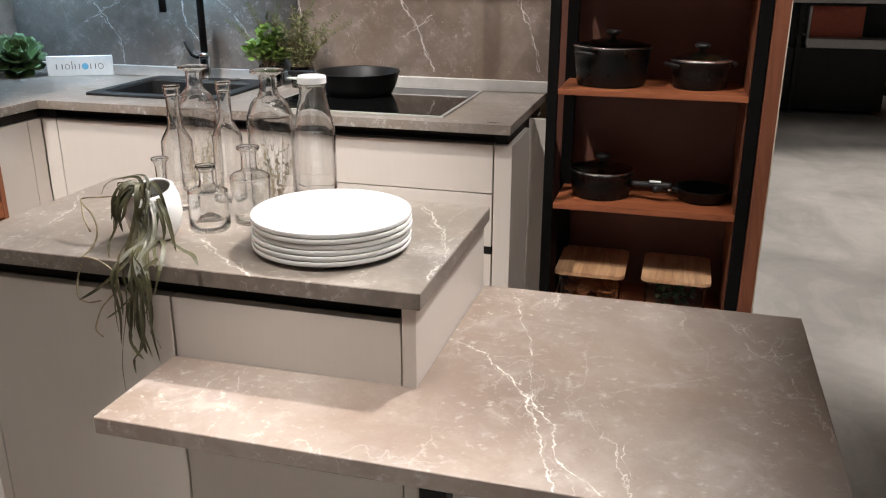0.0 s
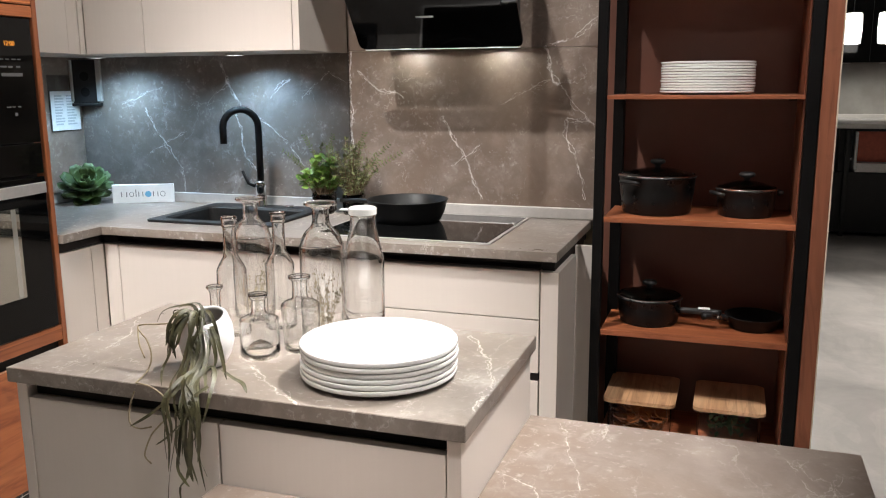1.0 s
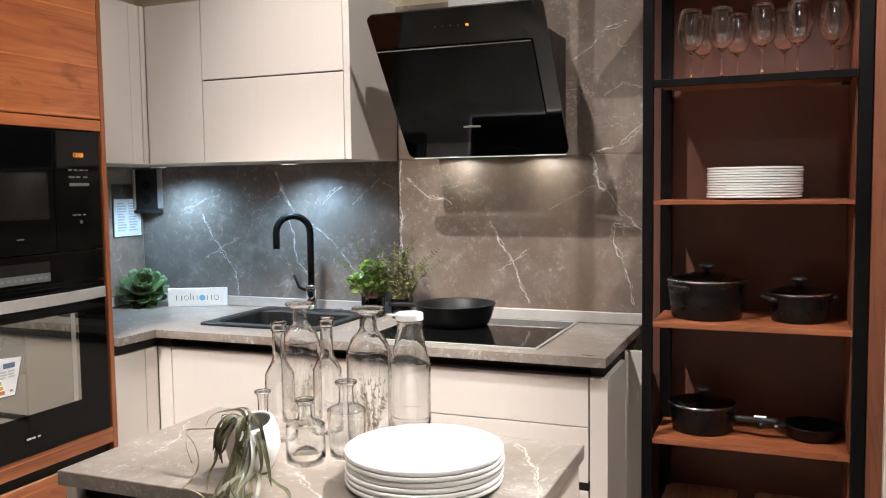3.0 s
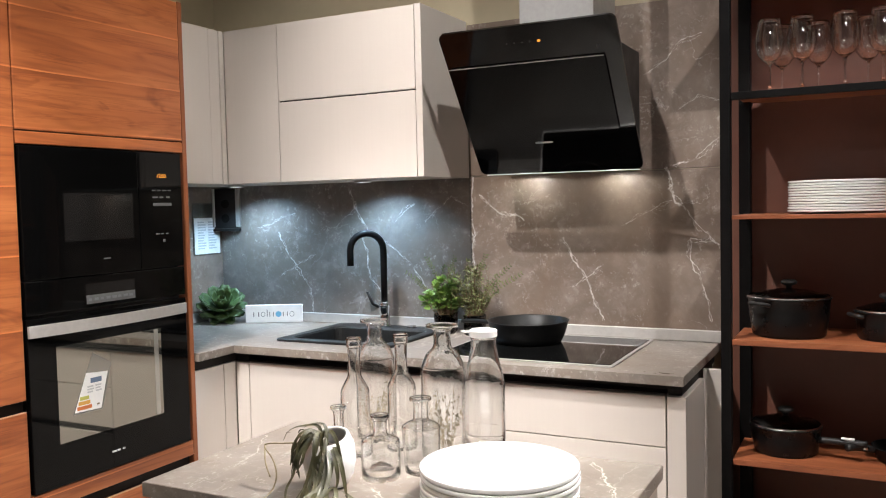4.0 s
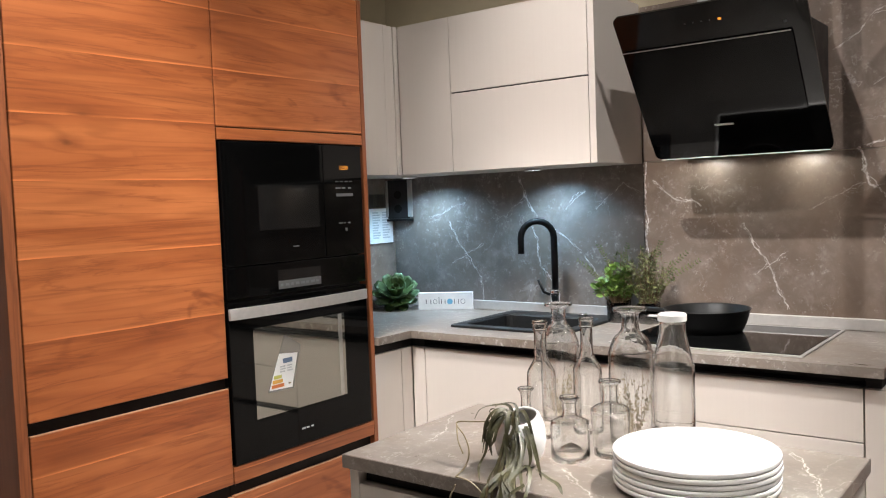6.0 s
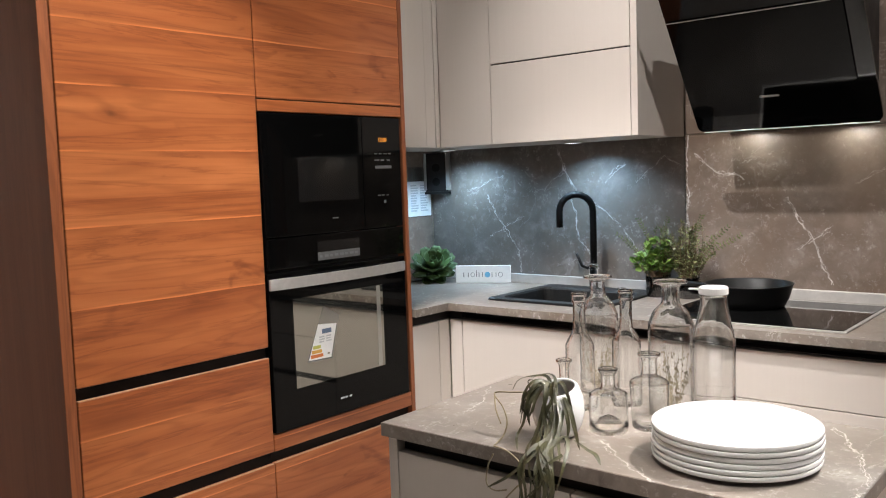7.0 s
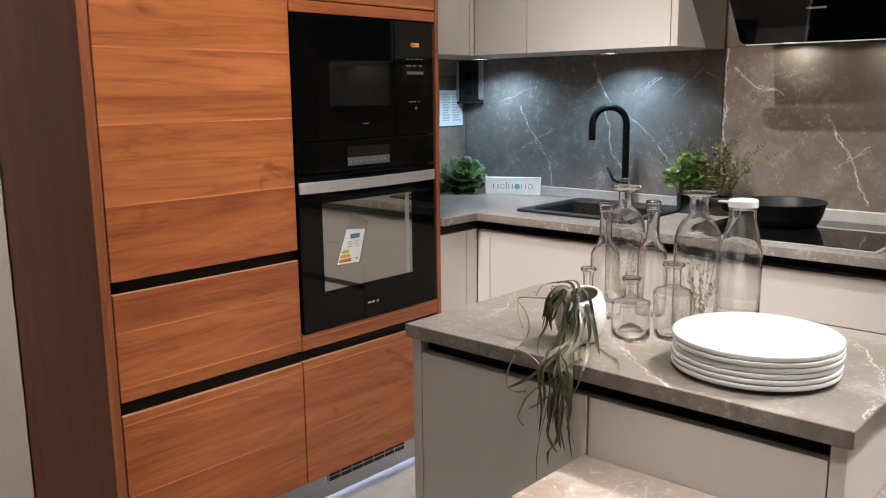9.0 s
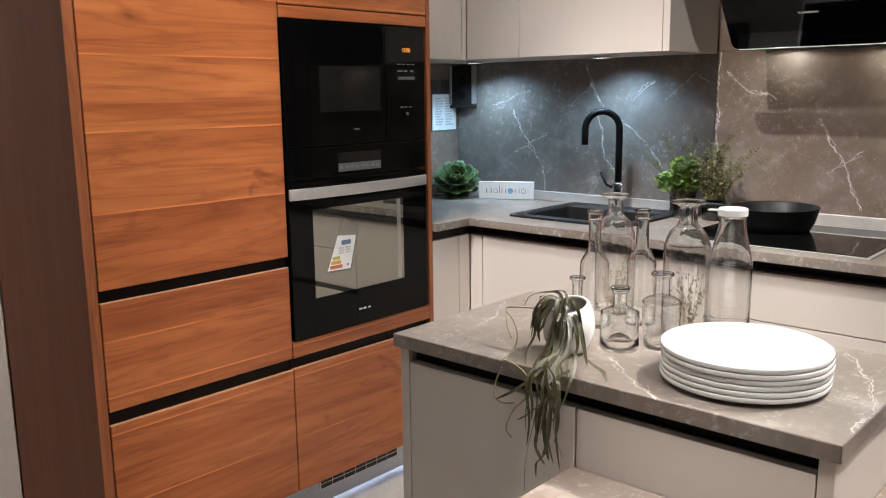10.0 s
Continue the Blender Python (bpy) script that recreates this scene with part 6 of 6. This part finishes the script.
def canister(x0, x1, y0, y1, contents, label):
    z0, z1 = SZ[0] + 0.0006, 0.386
    cx, cy = (x0 + x1) / 2, (y0 + y1) / 2
    t = thing("storage_jar", (cx, cy, z0), label, "storage jar", "storage jars on the shelf")
    o = rounded(x0 + 0.012, x1 - 0.012, y0 + 0.012, y1 - 0.012, 0.03, 5)
    i = rounded(x0 + 0.016, x1 - 0.016, y0 + 0.016, y1 - 0.016, 0.027, 5)
    bm = bmesh.new()
    h = z1 - 0.0125
    rings = [[bm.verts.new((x, y, z)) for x, y in q] for q, z in ((o, z0), (o, h), (i, h), (i, z0 + 0.005))]
    for a, b in zip(rings, rings[1:]):
        for k in range(len(a)):
            j = (k + 1) % len(a)
            bm.faces.new((a[k], a[j], b[j], b[k]))
    bm.faces.new(rings[0][::-1])
    bm.faces.new(rings[-1])
    part("glass_body", bm, M["jar_glass"], t, "clear glass body").visible_shadow = False
    part("lid", prism(rounded(x0, x1, y0, y1, 0.022, 5), 2, z1 - 0.012, z1, 0.002), M["bamboo"], t, "pale bamboo lid")
    rg = random.Random(5)
    bm = bmesh.new()
    if contents == "orange":
        for k in range(70):
            c = Vector((rg.uniform(x0 + 0.045, x1 - 0.045), rg.uniform(y0 + 0.045, y1 - 0.045), z0 + 0.012 + 0.055 * k / 70))
            tl = Matrix.Rotation(rg.uniform(-0.5, 0.5), 3, "X") @ Matrix.Rotation(rg.uniform(-0.5, 0.5), 3, "Y")
            vs = [c + tl @ Vector((0.023 * math.cos(q), 0.023 * math.sin(q), s)) for s in (-0.003, 0.003) for q in [2 * math.pi * u / 10 for u in range(10)]]
            v = [bm.verts.new(q) for q in vs]
            bm.faces.new(v[:10][::-1])
            bm.faces.new(v[10:])
            for u in range(10):
                bm.faces.new((v[u], v[(u + 1) % 10], v[10 + (u + 1) % 10], v[10 + u]))
        part("dried_slices", bm, M["orange"], t, "dried orange slices")
    else:
        for k in range(120):
            c = Vector((rg.uniform(x0 + 0.05, x1 - 0.05), rg.uniform(y0 + 0.05, y1 - 0.05), z0 + 0.015 + 0.06 * rg.random()))
            d = Vector((rg.uniform(-1, 1), rg.uniform(-1, 1), rg.uniform(0.1, 1))).normalized() * rg.uniform(0.02, 0.035)
            s = d.cross(Vector((0.3, 0.2, 1))).normalized() * 0.008
            v = [bm.verts.new(q) for q in (c, c + d * 0.5 + s, c + d, c + d * 0.5 - s)]
            bm.faces.new(v)
        part("green_leaves", bm, M["succ"], t, "green leaves")
    return t


canister(2.316, 2.542, -0.350, -0.074, "orange", "square glass storage jar of dried orange with a bamboo lid")
canister(2.595, 2.812, -0.340, -0.076, "green", "square glass storage jar of green leaves with a bamboo lid")


# ---- the showroom beyond ----
bar = thing("far_bar_counter", (4.1, 5.6, 0), "dark bar counter with a red open front in the showroom beyond", "bar counter")
part("top", box(3.42, 5.6, 5.30, 6.0, 0.965, 1.005, 0.003), M["steel"], bar, "grey worktop")
part("body", box(3.52, 4.39, 5.36, 5.95, 0.03, 0.575, 0.003), M["black"], bar)
part("upright", box(3.56, 3.66, 5.40, 5.95, 0.575, 0.964, 0.003), M["black"], bar)
part("red_panel", box(3.715, 4.165, 5.50, 5.52, 0.66, 0.93, 0.003), M["red"], bar, "red lacquer panel")
part("shelf", box(3.70, 5.4, 5.38, 5.94, 0.576, 0.655, 0.002), M["steel"], bar)
part("pale_edge", box(3.690, 3.712, 5.37, 5.50, 0.60, 0.93, 0.002), M["paper"], bar)
part("back", box(4.17, 5.5, 5.70, 5.72, 0.60, 0.964, 0.002), M["black"], bar)
part("leg", box(3.605, 3.640, 5.31, 5.345, 0.0, 0.964, 0.002), M["black"], bar)
part("leg", box(5.3, 5.335, 5.31, 5.345, 0.0, 0.964, 0.002), M["black"], bar)

M["far_splash"] = plain_material("grey_concrete_panel", (0.26, 0.25, 0.23), 0.5, 0, 0.2, 3, 0.1)
solid("far_splashback", box(3.2, 4.42, 7.28, 7.299, 0.9, 1.62, 0), M["far_splash"], "grey splashback of the far kitchen", "splashback")
fk = thing("far_base_cabinets", (3.8, 7.0, 0), "dark base cabinets of the far kitchen", "base cabinet")
part("carcass", box(3.0, 4.42, 6.72, 7.27, 0.0, 0.93, 0.003), M["black"], fk)
part("worktop", box(3.0, 4.42, 6.68, 7.275, 0.932, 0.972, 0.003), M["steel"], fk, "pale grey worktop")
part("rail", box(3.0, 4.42, 7.24, 7.275, 0.973, 1.02, 0.003), M["steel"], fk)
fw = thing("far_wall_cabinet", (3.8, 7.1, 1.6), "black wall cabinets of the far kitchen", "wall cabinet")
for i in range(3):
    part("door", box(3.0 + 0.475 * i, 3.47 + 0.475 * i, 6.95, 6.97, 1.56, 2.5, 0.003), M["black_glass"], fw)
part("carcass", box(3.0, 4.42, 6.972, 7.278, 1.56, 2.5, 0.003), M["black"], fw)
for x in (3.75, 4.10):
    puck(x, 7.12, 1.558, M["led"], "small LED light under the far wall cabinet")
ft = thing("far_tall_cabinet", (4.8, 7.0, 0), "red-brown tall cabinet with built-in ovens in the far kitchen", "tall cabinet")
part("side_panel", box(4.43, 4.49, 6.62, 7.28, 0.0, 2.4, 0.003), M["wood_up"], ft)
part("upper_front", box(4.495, 5.1, 6.62, 6.64, 1.36, 2.4, 0.003), M["red"], ft)
part("oven_front", box(4.495, 5.1, 6.61, 6.63, 0.75, 1.355, 0.003), M["black_glass"], ft)
part("handle", box(4.56, 5.04, 6.57, 6.582, 1.19, 1.215, 0.002), M["steel"], ft)
part("lower_front", box(4.495, 5.1, 6.62, 6.64, 0.1, 0.745, 0.003), M["wood"], ft)
part("carcass", box(4.495, 5.1, 6.641, 7.28, 0.0, 2.4, 0), M["black"], ft)
fn = thing("far_notice", (4.34, 7.2, 1.3), "white price sheet hung by the far kitchen", "notice")
part("sheet", box(4.27, 4.40, 7.262, 7.266, 1.24, 1.45, 0), M["paper"], fn)


def pendant(x, y, z0, z1):
    t = thing("pendant_lamp", (x, y, z0), "glowing white glass pendant lamp hung from the ceiling", "pendant lamp", "pendant lamps")
    h = z1 - z0
    part("shade", lathe([(0.05, 0), (0.072, 0.006), (0.078, h * 0.4), (0.075, h - 0.01), (0.06, h), (0.0, h), (0, h - 0.008), (0.055, h - 0.010), (0.068, h * 0.4), (0.05, 0.004)], (0, 0, 0), 28), M["pendant"], t, "glowing white shade", smooth=True, world_space=False)
    part("cable", tube([(0, 0, h), (0, 0, 4.4 - z0)], 0.004, 6), M["black"], t, "thin cable", world_space=False)


pendant(3.62, 5.65, 1.70, 1.97)
pendant(3.90, 5.65, 1.70, 1.97)


# ---- ceiling spotlights, seen in the glass and the polished fronts ----
def track_spotlight(eye, target):
    aim = (Vector(target) - Vector(eye)).normalized()
    at = Vector(eye) - aim * 0.06
    t = thing("track_spotlight", at, "black ceiling track spotlight", "spotlight", "ceiling track spotlights")
    turn = look((0, 0, 0), aim)
    can = lathe([(0, 0.14), (0.050, 0.14), (0.058, 0.12), (0.060, 0.02), (0.055, 0.02), (0.055, 0.034), (0, 0.034)], (0, 0, 0), 24)
    bmesh.ops.transform(can, matrix=turn, verts=can.verts)
    part("housing", can, M["black"], t, smooth=True, world_space=False)
    lens = lathe([(0, 0.0335), (0.036, 0.0335)], (0, 0, 0), 24)
    bmesh.ops.transform(lens, matrix=turn, verts=lens.verts)
    part("lens", lens, M["lens"], t, "glowing lens", world_space=False)
    part("arm", tube([Vector(-aim * 0.10), (0, 0, 0.20), (0, 0, 4.398 - at.z)], 0.012, 8), M["black"], t, world_space=False)


for eye, target in TRACK_LAMPS:
    track_spotlight(eye, target)
for x, y, tx_, ty_, tz_ in ((0.95, -2.9, 1.0, -0.3, 1.0), (4.6, -1.2, 2.6, -0.5, 1.2), (3.3, -4.2, 2.5, -1.8, 0.8), (5.6, -3.2, 3.0, -1.0, 0.8), (1.2, -4.4, 1.5, -2.2, 0.6), (3.4, -1.5, 2.4, -0.4, 1.2)):
    track_spotlight((x, y, 4.0), (tx_, ty_, tz_))
